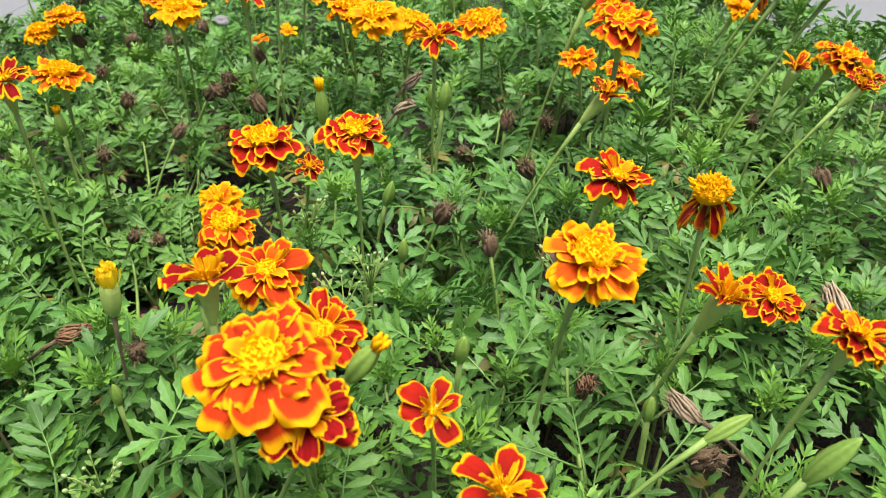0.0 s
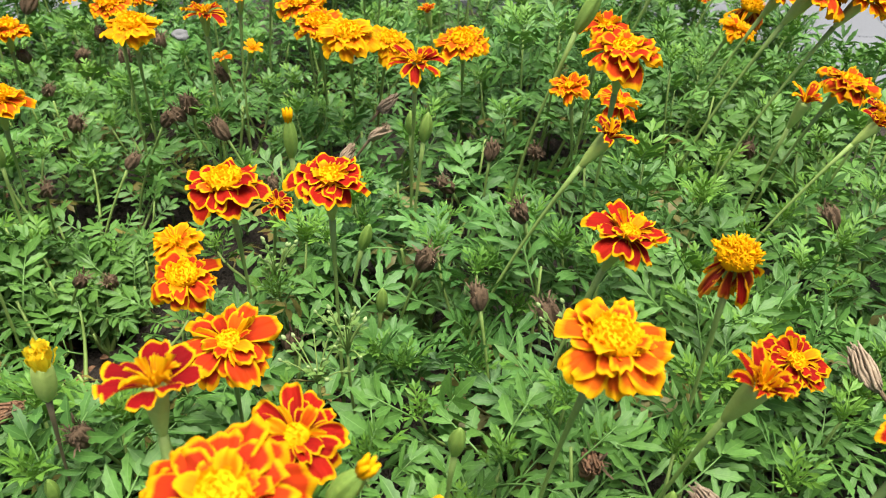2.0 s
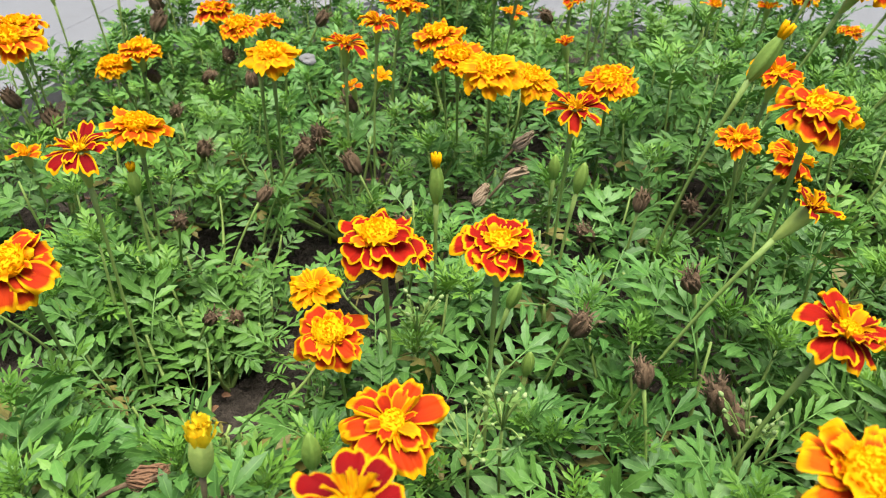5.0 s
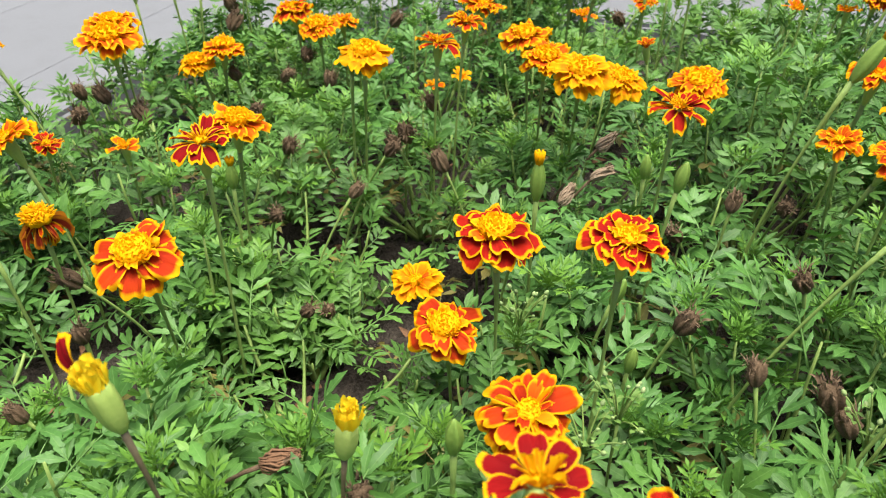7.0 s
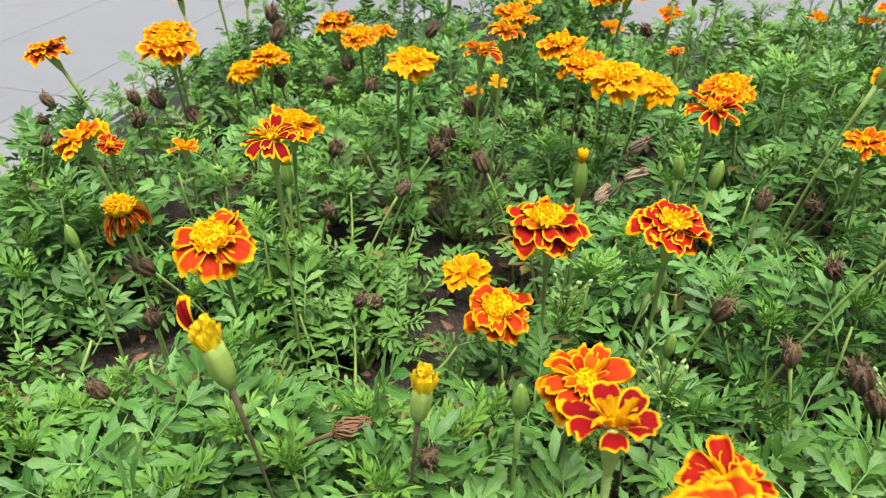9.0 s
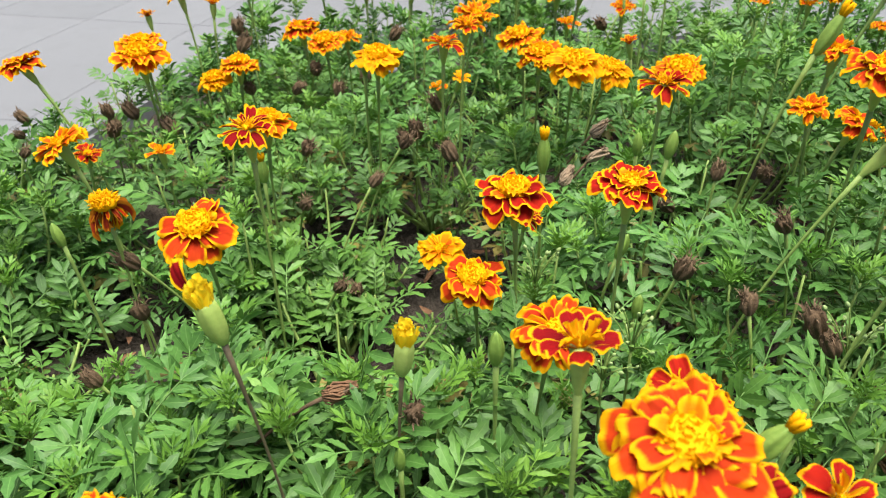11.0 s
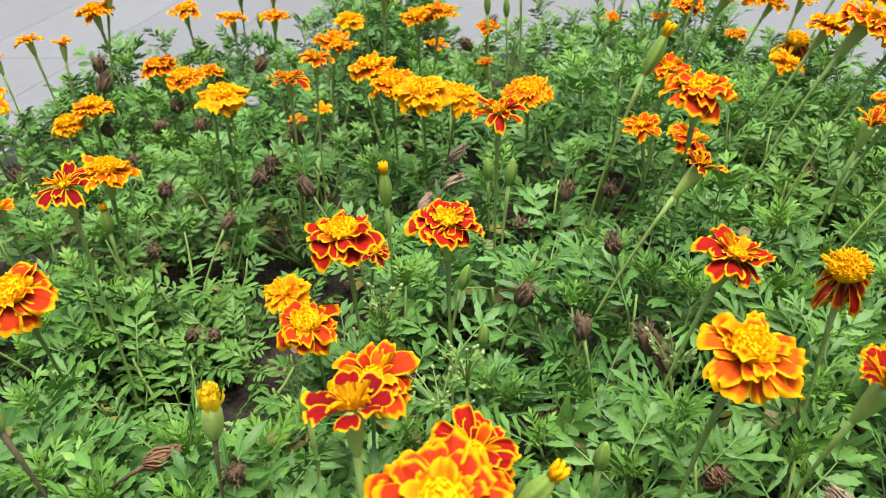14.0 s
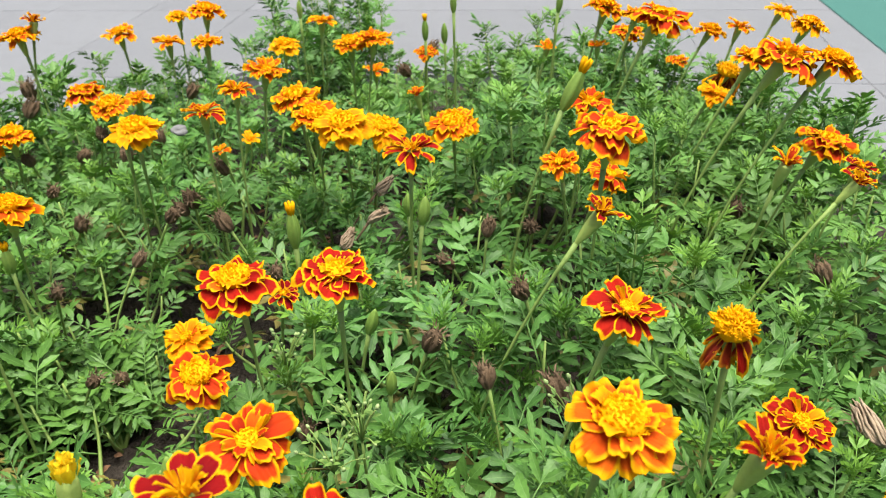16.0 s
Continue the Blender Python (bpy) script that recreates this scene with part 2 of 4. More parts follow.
def box_mesh(name, lo, hi, mat, bevel=0.003):
    bm = bmesh.new()
    bmesh.ops.create_cube(bm, size=1.0)
    for v in bm.verts:
        v.co = Vector([(lo[i] + hi[i]) / 2 + v.co[i] * (hi[i] - lo[i]) for i in range(3)])
    bmesh.ops.bevel(bm, geom=bm.edges[:], offset=bevel, segments=2, affect="EDGES")
    me = bpy.data.meshes.new(name)
    bm.to_mesh(me)
    bm.free()
    me.materials.append(mat)
    return me


TURNED = Matrix.Rotation(TURN_BED, 4, "Z")
ground = new("ground", make_mesh("ground", [(-600, -600, -0.122), (600, -600, -0.122), (600, 600, -0.122), (-600, 600, -0.122)], [(0, 1, 2, 3)], GROUT))
tagged(ground, "flat grey sandy ground that carries the paving", "ground", kind="structure")
court = new("court_surface", box_mesh("court_surface", (0.735, -40, -0.15), (60, 60, PAVE_Z - 0.004), TEAL))
court.matrix_basis = TURNED
tagged(court, "green coated court surface beyond the paving", "ground", kind="structure")


def in_bed(u, v, slack=0.0):
    return BED_L - slack <= u <= BED_R + slack and BED_N <= v <= BED_F + slack and u + v <= 1.40 + 1.41 * slack and v - u <= 1.80 + 1.41 * slack


def soil_sheet():
    n, m = 110, 150
    verts, faces = [], []
    for j in range(m + 1):
        for i in range(n + 1):
            u, v = BED_L + (BED_R - BED_L) * i / n, BED_N + (BED_F - BED_N) * j / m
            p = bed(u, v)
            h = 0.010 * noise.noise(p * 9) + 0.008 * noise.noise(p * 31) + 0.005 * noise.noise(p * 83)
            verts.append((p.x, p.y, h))
    for j in range(m):
        for i in range(n):
            if not in_bed(BED_L + (BED_R - BED_L) * (i + 0.5) / n, BED_N + (BED_F - BED_N) * (j + 0.5) / m, 0.015):
                continue
            a = j * (n + 1) + i
            faces.append((a, a + 1, a + n + 2, a + n + 1))
    return make_mesh("soil", verts, faces, SOIL)


tagged(new("soil", soil_sheet()), "dark crumbly damp soil of the flower bed", "soil", kind="structure")


# ---- leaves ----
def leaflet(length, width, fold, curl, teeth, steps, out_v, out_f, out_uv, m):
    """One toothed leaflet along +y, folded along its rib; added to the lists after m."""
    n = steps
    base = len(out_v)
    for i in range(n + 1):
        s = i / n
        w = width * (math.sin(math.pi * (s * 0.95 + 0.025) ** 1.06)) ** 0.85 if 0 < i < n else width * 0.07
        y, z = s * length, -curl * s * s * length
        out_v.append(m @ Vector((0, y, z)))
        out_uv.append((0.5, s))
        toothed = n > 4 and 0 < i < n
        k = 1 + teeth * (1 if i % 2 else -1) if toothed else 1
        push = 0.07 * length if toothed and i % 2 else 0
        for side in (-1, 1):
            out_v.append(m @ Vector((side * w * k, y + push * (1 - 0.6 * s), z + fold * w * k)))
            out_uv.append((0.5 + side * 0.5, s))
    for i in range(n):
        a, b = base + 3 * i, base + 3 * i + 3
        out_f.append((a, a + 2, b + 2, b))
        out_f.append((a + 1, a, b, b + 1))


def leaf_body(rng, pairs, width, forward, lift, droop, steps, untidy=1.0):
    """A pinnate leaf of length 1 along +y, face up, as verts, faces and uvs; its leaflets lie nearly in one plane."""
    vs, fs, us = [], [], []
    bend = rng.uniform(0, 6)

    def spine(s):
        return Vector((0.07 * math.sin(2.5 * s + bend), s, 0.22 * s - droop * s * s))

    v, f = tube([spine(s * 0.76 / 4) for s in range(5)], [0.017, 0.015, 0.013, 0.011, 0.007], 3)
    vs += v
    fs += f
    us += [(0.5, 0.5)] * len(v)
    for i in range(pairs):
        g = i / max(1, pairs - 1)
        base = 0.19 + 0.17 * math.sin(math.pi * (0.10 + 0.62 * g))
        for side in (-1, 1):
            s = 0.20 + 0.48 * g + side * 0.02 * rng.random()
            size = base * rng.uniform(0.82, 1.15)
            ang = -side * radians(forward * rng.uniform(0.85, 1.15) + 14 * (1 - g))
            slope = math.atan(0.22 - 2 * droop * s)
            m = Matrix.Translation(spine(s)) @ Matrix.Rotation(slope, 4, "X") @ Matrix.Rotation(ang, 4, "Z") @ Matrix.Rotation(radians(lift + untidy * rng.uniform(-16, 12)), 4, "X") @ Matrix.Rotation(side * radians(untidy * rng.uniform(-14, 22)), 4, "Y")
            leaflet(size, width * size * rng.uniform(0.85, 1.2), rng.uniform(0.08, 0.4), rng.uniform(0.0, 0.4), 0.17, steps, vs, fs, us, m)
    m = Matrix.Translation(spine(0.68)) @ Matrix.Rotation(radians(rng.uniform(-12, 12)), 4, "Z") @ Matrix.Rotation(math.atan(0.22 - 1.36 * droop), 4, "X")
    leaflet(0.36 * rng.uniform(0.9, 1.15), width * 0.38, 0.2, rng.uniform(0.05, 0.4), 0.17, steps, vs, fs, us, m)
    return vs, fs, us


def leaf_mesh(name, mat, *how):
    vs, fs, us = leaf_body(*how)
    return make_mesh(name, vs, fs, mat, us)


def shoot_mesh(name, rng, steps, leaves=9):
    """The growing tip of a branch: a tuft of young cut leaves, upright in the middle, spreading outside; 1 high."""
    vs, fs, us = [], [], []
    for k in range(leaves):
        w = k * 2.39996 + rng.uniform(-0.3, 0.3)
        q = k / (leaves - 1)
        flare, length = 0.25 + 1.15 * q, (0.55 + 0.5 * q) * rng.uniform(0.85, 1.15)
        v, f, u = leaf_body(rng, rng.choice((3, 4)), rng.uniform(0.11, 0.145), 34, 10, rng.uniform(-0.05, 0.3), steps, 0.8)
        ahead = Vector((math.cos(w) * flare, math.sin(w) * flare, 1.0))
        m = leaf_pose((0, 0, 0.03 * (1 - q)), ahead, (-math.cos(w), -math.sin(w), 0.6), length)
        n = len(vs)
        vs += [m @ p for p in v]
        fs += [tuple(i + n for i in one) for one in f]
        us += u
    return make_mesh(name, vs, fs, YOUNG, us)


def leaf_pose(place, ahead, up, length):
    y = Vector(ahead).normalized()
    x = y.cross(Vector(up))
    x = x.normalized() if x.length > 1e-4 else Vector((1, 0, 0))
    z = x.cross(y)
    return Matrix.Translation(place) @ Matrix((x, y, z)).transposed().to_4x4() @ Matrix.Scale(length, 4)


RNG = random.Random(11)
MATURE = [leaf_mesh("leaf", LEAF, RNG, RNG.choice((4, 4, 5)), RNG.uniform(0.130, 0.160), 46, 4, RNG.uniform(0.1, 0.45), 7) for _ in range(12)]
BROAD = [leaf_mesh("leaf", LEAF, RNG, RNG.choice((3, 4, 4)), RNG.uniform(0.145, 0.180), 42, 6, RNG.uniform(0.1, 0.4), 9) for _ in range(8)]
NARROW = [leaf_mesh("leaf", LEAF, RNG, RNG.choice((4, 4, 5)), RNG.uniform(0.090, 0.115), 38, 8, RNG.uniform(0.0, 0.3), 7) for _ in range(8)]
AGED = [leaf_mesh("leaf", YELLOWED, RNG, 3, 0.2, 50, -10, 0.6, 5) for _ in range(3)]
MATURE_FAR = [leaf_mesh("leaf_far", LEAF, RNG, RNG.choice((3, 4, 4)), RNG.uniform(0.15, 0.18), 44, 4, RNG.uniform(0.1, 0.4), 3) for _ in range(8)]
SHOOTS = [shoot_mesh("young_shoot", RNG, 5) for _ in range(8)]
SHOOTS_FAR = [shoot_mesh("shoot_far", RNG, 3, 7) for _ in range(5)]


# ---- marigold plants ----
GAPS = [(-0.180, 0.548, 0.040), (-0.214, 0.488, 0.034), (-0.405, 0.492, 0.036), (-0.483, 0.775, 0.026), (-0.252, 0.612, 0.014), (0.115, 0.520, 0.014), (-0.150, 0.690, 0.018), (0.080, 0.275, 0.013), (-0.168, 0.262, 0.018)]
# hollows where the soil shows: x, y, height that the leaves may reach in the middle
HOLLOWS = [(-0.190, 0.560, 0.030), (-0.212, 0.500, 0.012), (-0.412, 0.495, 0.015), (-0.275, 0.625, 0.050), (-0.120, 0.885, 0.050), (-0.510, 0.805, 0.025)]
LOW = [(Vector((a, b, h)), 0.0) for a, b, h in HOLLOWS]
PLANTS = []


def in_gap(x, y, slack=0.0):
    return any((x - a) ** 2 + (y - b) ** 2 < (r + slack) ** 2 for a, b, r in GAPS)


def too_high(p):
    """Whether a leaf here would grow over a flower or head: the canopy dips round them."""
    for q, gap in LOW:
        d = math.hypot(p.x - q.x, p.y - q.y)
        slope = 0.55 if p.y < q.y - 0.25 * d else 1.5
        if d < 0.11 and p.z > q.z - gap + slope * d:
            return True
    return False


# how high the leaves stand here and there: x, y, height
CANOPY = [(-0.53, 0.71, 0.140), (-0.39, 0.65, 0.150), (-0.26, 0.67, 0.165), (-0.29, 0.61, 0.130), (-0.22, 0.60, 0.120), (-0.24, 0.51, 0.075), (-0.18, 0.56, 0.085), (-0.28, 0.48, 0.145),
          (-0.42, 0.49, 0.095), (-0.52, 0.57, 0.130), (-0.36, 0.45, 0.140), (-0.22, 0.46, 0.080), (-0.09, 0.55, 0.165), (-0.39, 0.82, 0.130), (-0.15, 0.66, 0.140), (-0.02, 0.47, 0.165),
          (0.02, 0.43, 0.140), (0.23, 0.63, 0.190), (0.23, 0.50, 0.165), (0.07, 0.63, 0.200), (0.00, 0.72, 0.165), (0.10, 0.55, 0.175), (0.03, 0.28, 0.150),
          (-0.12, 0.45, 0.150), (-0.08, 0.40, 0.120), (-0.25, 0.30, 0.150), (-0.36, 0.97, 0.140), (-0.10, 1.12, 0.215), (0.01, 1.05, 0.130), (0.15, 0.95, 0.190)]
CANOPY += [(0.30, 0.88, 0.165), (0.38, 0.72, 0.170), (0.42, 0.86, 0.130), (0.22, 1.06, 0.165), (-0.52, 0.86, 0.130), (-0.08, 0.85, 0.170), (0.10, 0.78, 0.195), (0.12, 0.35, 0.155), (0.15, 0.15, 0.120), (-0.15, 0.10, 0.140)]
# the outline that the leaves fill
FOOT = [(-0.66, -0.10), (-0.63, 0.45), (-0.62, 0.74), (-0.58, 0.92), (-0.48, 1.05), (-0.38, 1.12), (-0.28, 1.20), (-0.14, 1.24), (-0.04, 1.22), (0.01, 1.12), (0.10, 1.20), (0.28, 1.14), (0.40, 1.00), (0.47, 0.84), (0.50, 0.60), (0.52, -0.10)]


def canopy(x, y):
    top = low = 0.0
    for a, b, h in CANOPY:
        w = 1 / ((x - a) ** 2 + (y - b) ** 2 + 0.0008) ** 2
        top += w * h
        low += w
    return top / low


def in_foot(x, y):
    inside = False
    for (xa, ya), (xb, yb) in zip(FOOT, FOOT[1:] + FOOT[:1]):
        if (ya > y) != (yb > y) and x < xa + (xb - xa) * (y - ya) / (yb - ya):
            inside = not inside
    return inside


def plant(x, y, rng, spread=0.10, near=True, size=1.0, branches=12):
    """One bushy plant: branches with pairs of leaves and a tuft of young leaves at each tip."""
    root = new("marigold_plant")
    root.location = (x, y, -0.006)
    tagged(root, "", "plant", "marigolds in the bed")
    here = Vector((x, y, -0.006))
    heap = []
    turn = rng.uniform(0, 6.28)
    for i in range(branches):
        r = spread * math.sqrt((i + 0.5) / branches) * rng.uniform(0.85, 1.15)
        w = turn + i * 2.39996 + rng.uniform(-0.3, 0.3)
        tip = Vector((r * math.cos(w), r * math.sin(w), 0))
        if in_gap(x + tip.x, y + tip.y, -0.01) or not in_foot(x + tip.x, y + tip.y):
            continue
        tip.z = max(0.035, (canopy(x + tip.x, y + tip.y) - 0.014) * (1.10 - 0.36 * (r / spread) ** 2) * rng.uniform(0.66, 1.10))
        while tip.z > 0.05 and too_high(here + tip):
            tip.z -= 0.008
        h = tip.z
        pts = bezier((0, 0, 0), (tip.x * 0.25, tip.y * 0.25, h * 0.35), (tip.x * 0.9, tip.y * 0.9, h * 0.5), tip, 8)
        reach = 0.0
        spin = rng.uniform(0, 3.14)
        for k, s in enumerate((0.36, 0.52, 0.64, 0.74, 0.83, 0.91, 0.975)):
            j = min(7, int(s * 8))
            p = pts[j].lerp(pts[j + 1], s * 8 - j)
            t = (pts[j + 1] - pts[j]).normalized()
            t = (t + Vector((0, 0, 1.2))).normalized()
            a = t.cross(Vector((math.cos(spin), math.sin(spin), 0.01))).normalized()
            for side in (-1, 1):
                if rng.random() < (0.66 if s < 0.7 else 0.14 if near else 0.0):
                    continue
                d = a * side
                open_ = radians(rng.uniform(62, 92) - 7 * k * s)
                ahead = d * math.sin(open_) + t * math.cos(open_)
                length = size * (rng.uniform(0.041, 0.069) if near else rng.uniform(0.034, 0.056)) * (1.0 - 0.8 * max(0, s - 0.7))
                q = here + p + ahead * length * 0.7
                if in_gap(q.x, q.y) or too_high(q) or too_high(here + p + ahead * length):
                    continue
                old = 0.26 if math.hypot(x + p.x + 0.235, y + p.y - 0.645) < 0.09 else 0.08
                if s < 0.8 and rng.random() < old:
                    kind = AGED
                else:
                    kind = (NARROW if x > 0.06 and rng.random() < 0.6 else BROAD if rng.random() < 0.4 else MATURE) if near else MATURE_FAR
                face = t + a.cross(t) * rng.uniform(-0.42, 0.42) + d * rng.uniform(-0.25, 0.25)
                heap.append((kind[rng.randrange(len(kind))], leaf_pose(p, ahead, face, length)))
                reach = s
            spin += 1.57 + rng.uniform(-0.3, 0.3)
        if not too_high(here + pts[-1] + Vector((0, 0, 0.016))):
            reach = 1.0
            kind = SHOOTS if near else SHOOTS_FAR
            axis = (pts[-1] - pts[-2]).normalized() + Vector((0, 0, 1.5))
            heap.append((kind[rng.randrange(len(kind))], axis_pose(pts[-1], axis, rng.uniform(0, 6), size * rng.uniform(0.020, 0.029))))
        if reach:
            n = min(8, int(reach * 8) + 1)
            v, f = tube(pts[:n + 1], [0.0024 - 0.0016 * k / 8 for k in range(n + 1)], 5)
            part("branch", make_mesh("branch", v, f, STALK), root)
    for k in range(4):
        w, r = rng.uniform(0, 6.28), spread * math.sqrt(rng.random())
        p = Vector((r * math.cos(w), r * math.sin(w), rng.uniform(0.015, 0.055)))
        if in_gap(x + p.x, y + p.y, -0.008) or too_high(here + p) or not in_foot(x + p.x, y + p.y):
            continue
        kind = (AGED if rng.random() < 0.15 else MATURE) if near else MATURE_FAR
        ahead = Vector((math.cos(w + rng.uniform(-1, 1)), math.sin(w + rng.uniform(-1, 1)), rng.uniform(-0.1, 0.5)))
        heap.append((kind[rng.randrange(len(kind))], leaf_pose(p, ahead, (rng.uniform(-0.3, 0.3), rng.uniform(-0.3, 0.3), 1), size * rng.uniform(0.03, 0.045))))
    if near:
        for me, m in heap:
            part("young_shoot" if me in SHOOTS else "leaf", me, root, m)
    else:
        for mat, label in ((LEAF, "leafage"), (YOUNG, "young_leafage"), (YELLOWED, "dry_leafage")):
            vs, fs, us = [], [], []
            total = 0
            for me, m in heap:
                if me.materials[0] is not mat:
                    continue
                co, fl, uv = FLAT[me.name]
                mm = np.array(m)
                vs.append(co @ mm[:3, :3].T + mm[:3, 3])
                fs += [tuple(i + total for i in one) for one in fl]
                us.append(uv)
                total += len(co)
            if total:
                tagged(part(label, make_mesh(label, np.concatenate(vs), fs, mat, np.concatenate(us)), root), kind="stuff")
    PLANTS.append((root, here, [], near))
    return root


def flat_copy(me):
    co = np.empty(len(me.vertices) * 3)
    me.vertices.foreach_get("co", co)
    fl = [tuple(p.vertices) for p in me.polygons]
    uv = np.zeros((len(me.vertices), 2))
    for loop, data in zip(me.loops, me.uv_layers[0].data):
        uv[loop.vertex_index] = data.uv
    return co.reshape(-1, 3), fl, uv


FLAT = {me.name: flat_copy(me) for me in MATURE_FAR + SHOOTS_FAR + AGED}

# ---- flower heads ----
def nearest(x, y):
    return min(PLANTS, key=lambda e: (e[1].x - x) ** 2 + (e[1].y - y) ** 2)


def petal_mesh(rng, mat, broad, ruffle, cup, rise, curl):
    """A round-ended petal of length 1 along +y with a waved rim; the second map holds the distance to its edge."""
    nu, nv = 16, 8
    vs, fs, us, es = [], [], [], []
    ph, ph2 = rng.uniform(0, 6), rng.uniform(0, 6)
    lobes, skew = rng.uniform(0.03, 0.065), rng.uniform(-0.10, 0.10)
    many = rng.choice((3.4, 4.4, 5.6))
    for j in range(nv + 1):
        v = 1 - (1 - j / nv) ** 1.5
        half = broad * (0.20 + 0.80 * math.sin(1.5708 * min(1.0, v / 0.80)) ** 1.1)
        for i in range(nu + 1):
            u = math.sin(1.5708 * (2 * i / nu - 1)) * 0.4 + (2 * i / nu - 1) * 0.6
            end = 1 - 0.80 * broad * (1 - math.sqrt(1 - 0.985 * u * u))
            y = v * (1 - (1 - end) * v) + lobes * v**6 * math.cos(many * u + ph2) * (1 - u * u)
            wave = ruffle * v * v * (0.8 - 0.3 * u * u) * math.sin(2.2 * u + ph + 1.4 * v)
            wave += 0.8 * ruffle * v**4 * math.sin(many * 1.5 * u + ph2) + 0.014 * v * math.sin(11 * u + ph)
            z = rise * v - curl * v**3 + cup * u * u * half + wave
            vs.append((u * half + skew * v * v, y, z))
            us.append((u * 0.5 + 0.5, v))
            es.append((min((1 - abs(u)) * half * (1 + 2.4 * (1 - v)), (1 - v)), 0.0))
    for j in range(nv):
        for i in range(nu):
            a = j * (nu + 1) + i
            fs.append((a, a + 1, a + nu + 2, a + nu + 1))
    me = make_mesh("petal", vs, fs, mat, us)
    layer = me.uv_layers.new(name="edge")
    idx = np.empty(len(me.loops), dtype=np.int32)
    me.loops.foreach_get("vertex_index", idx)
    layer.data.foreach_set("uv", np.asarray(es, dtype=np.float32)[idx].ravel())
    return me


PETAL_MESHES = {}
for colour, mat in PETALS.items():
    r2 = random.Random(sum(map(ord, colour)))
    PETAL_MESHES[colour] = [petal_mesh(r2, mat, r2.uniform(0.33, 0.45), r2.uniform(0.06, 0.12), r2.uniform(-0.10, 0.28), r2.uniform(0.06, 0.22), r2.uniform(0.10, 0.36)) for _ in range(9)]
    PETAL_MESHES[colour + "_slim"] = [petal_mesh(r2, mat, r2.uniform(0.20, 0.27), r2.uniform(0.06, 0.12), r2.uniform(0.2, 0.7), 0.1, r2.uniform(0.0, 0.4)) for _ in range(5)]
r2 = random.Random(77)
PETAL_MESHES["bunch"] = [petal_mesh(r2, PETALS["lemon"], r2.uniform(0.18, 0.25), 0.09, r2.uniform(-0.5, 0.3), 0.0, r2.uniform(-0.12, 0.02)) for _ in range(5)]
PETAL_MESHES["strap"] = [petal_mesh(r2, PETALS["gold"], r2.uniform(0.13, 0.2), 0.14, r2.uniform(0.8, 1.8), 0.0, r2.uniform(-0.1, 0.3)) for _ in range(5)]
PETAL_MESHES["wither"] = [petal_mesh(r2, WITHER, r2.uniform(0.22, 0.32), 0.16, r2.uniform(0.9, 1.6), 0.0, r2.uniform(0.2, 0.5)) for _ in range(6)]


def disc_mesh(rng, count, dome, length, rad=0.055, lumpy=0.0):
    """A dome of radius 1 of small tubular florets; lumpy: crumpled folds instead of a smooth core."""
    k = Vector((rng.uniform(0, 9), rng.uniform(0, 9), 0))
    core = [(0.92, -0.15), (0.97, 0.1), (0.90, dome * 0.36), (0.74, dome * 0.62), (0.56, dome * 0.76), (0.38, dome * 0.83), (0.2, dome * 0.86), (0.05, dome * 0.87)]
    v, f = lathe(core, 28 if lumpy else 12)
    v = [Vector(p) * (1 + lumpy * (1.3 * noise.noise(Vector(p) * 4.5 + k) + noise.noise(Vector(p) * 11 + k))) for p in v]
    bodies = [(v, f)]
    for i in range(count):
        s = math.sqrt((i + 0.5) / count)
        w = i * 2.39996 + rng.uniform(-0.3, 0.3)
        p = Vector((s * math.cos(w), s * math.sin(w), dome * math.sqrt(max(0.05, 1 - s * s)) * 0.85))
        p *= 1 + lumpy * (1.3 * noise.noise(p * 4.5 + k) + noise.noise(p * 11 + k))
        d = (Vector((p.x * 1.1, p.y * 1.1, 0.55 + p.z)) + Vector([rng.uniform(-0.6, 0.6) for _ in range(3)])).normalized()
        ln = length * rng.uniform(0.4, 1.4)
        bodies.append(tube([p, p + d * ln * 0.6, p + d * ln], [rad * 0.9, rad * rng.uniform(1.0, 1.7), rad * 0.8], 4))
    v, f = joined(*bodies)
    return make_mesh("disc", v, f, DISC)


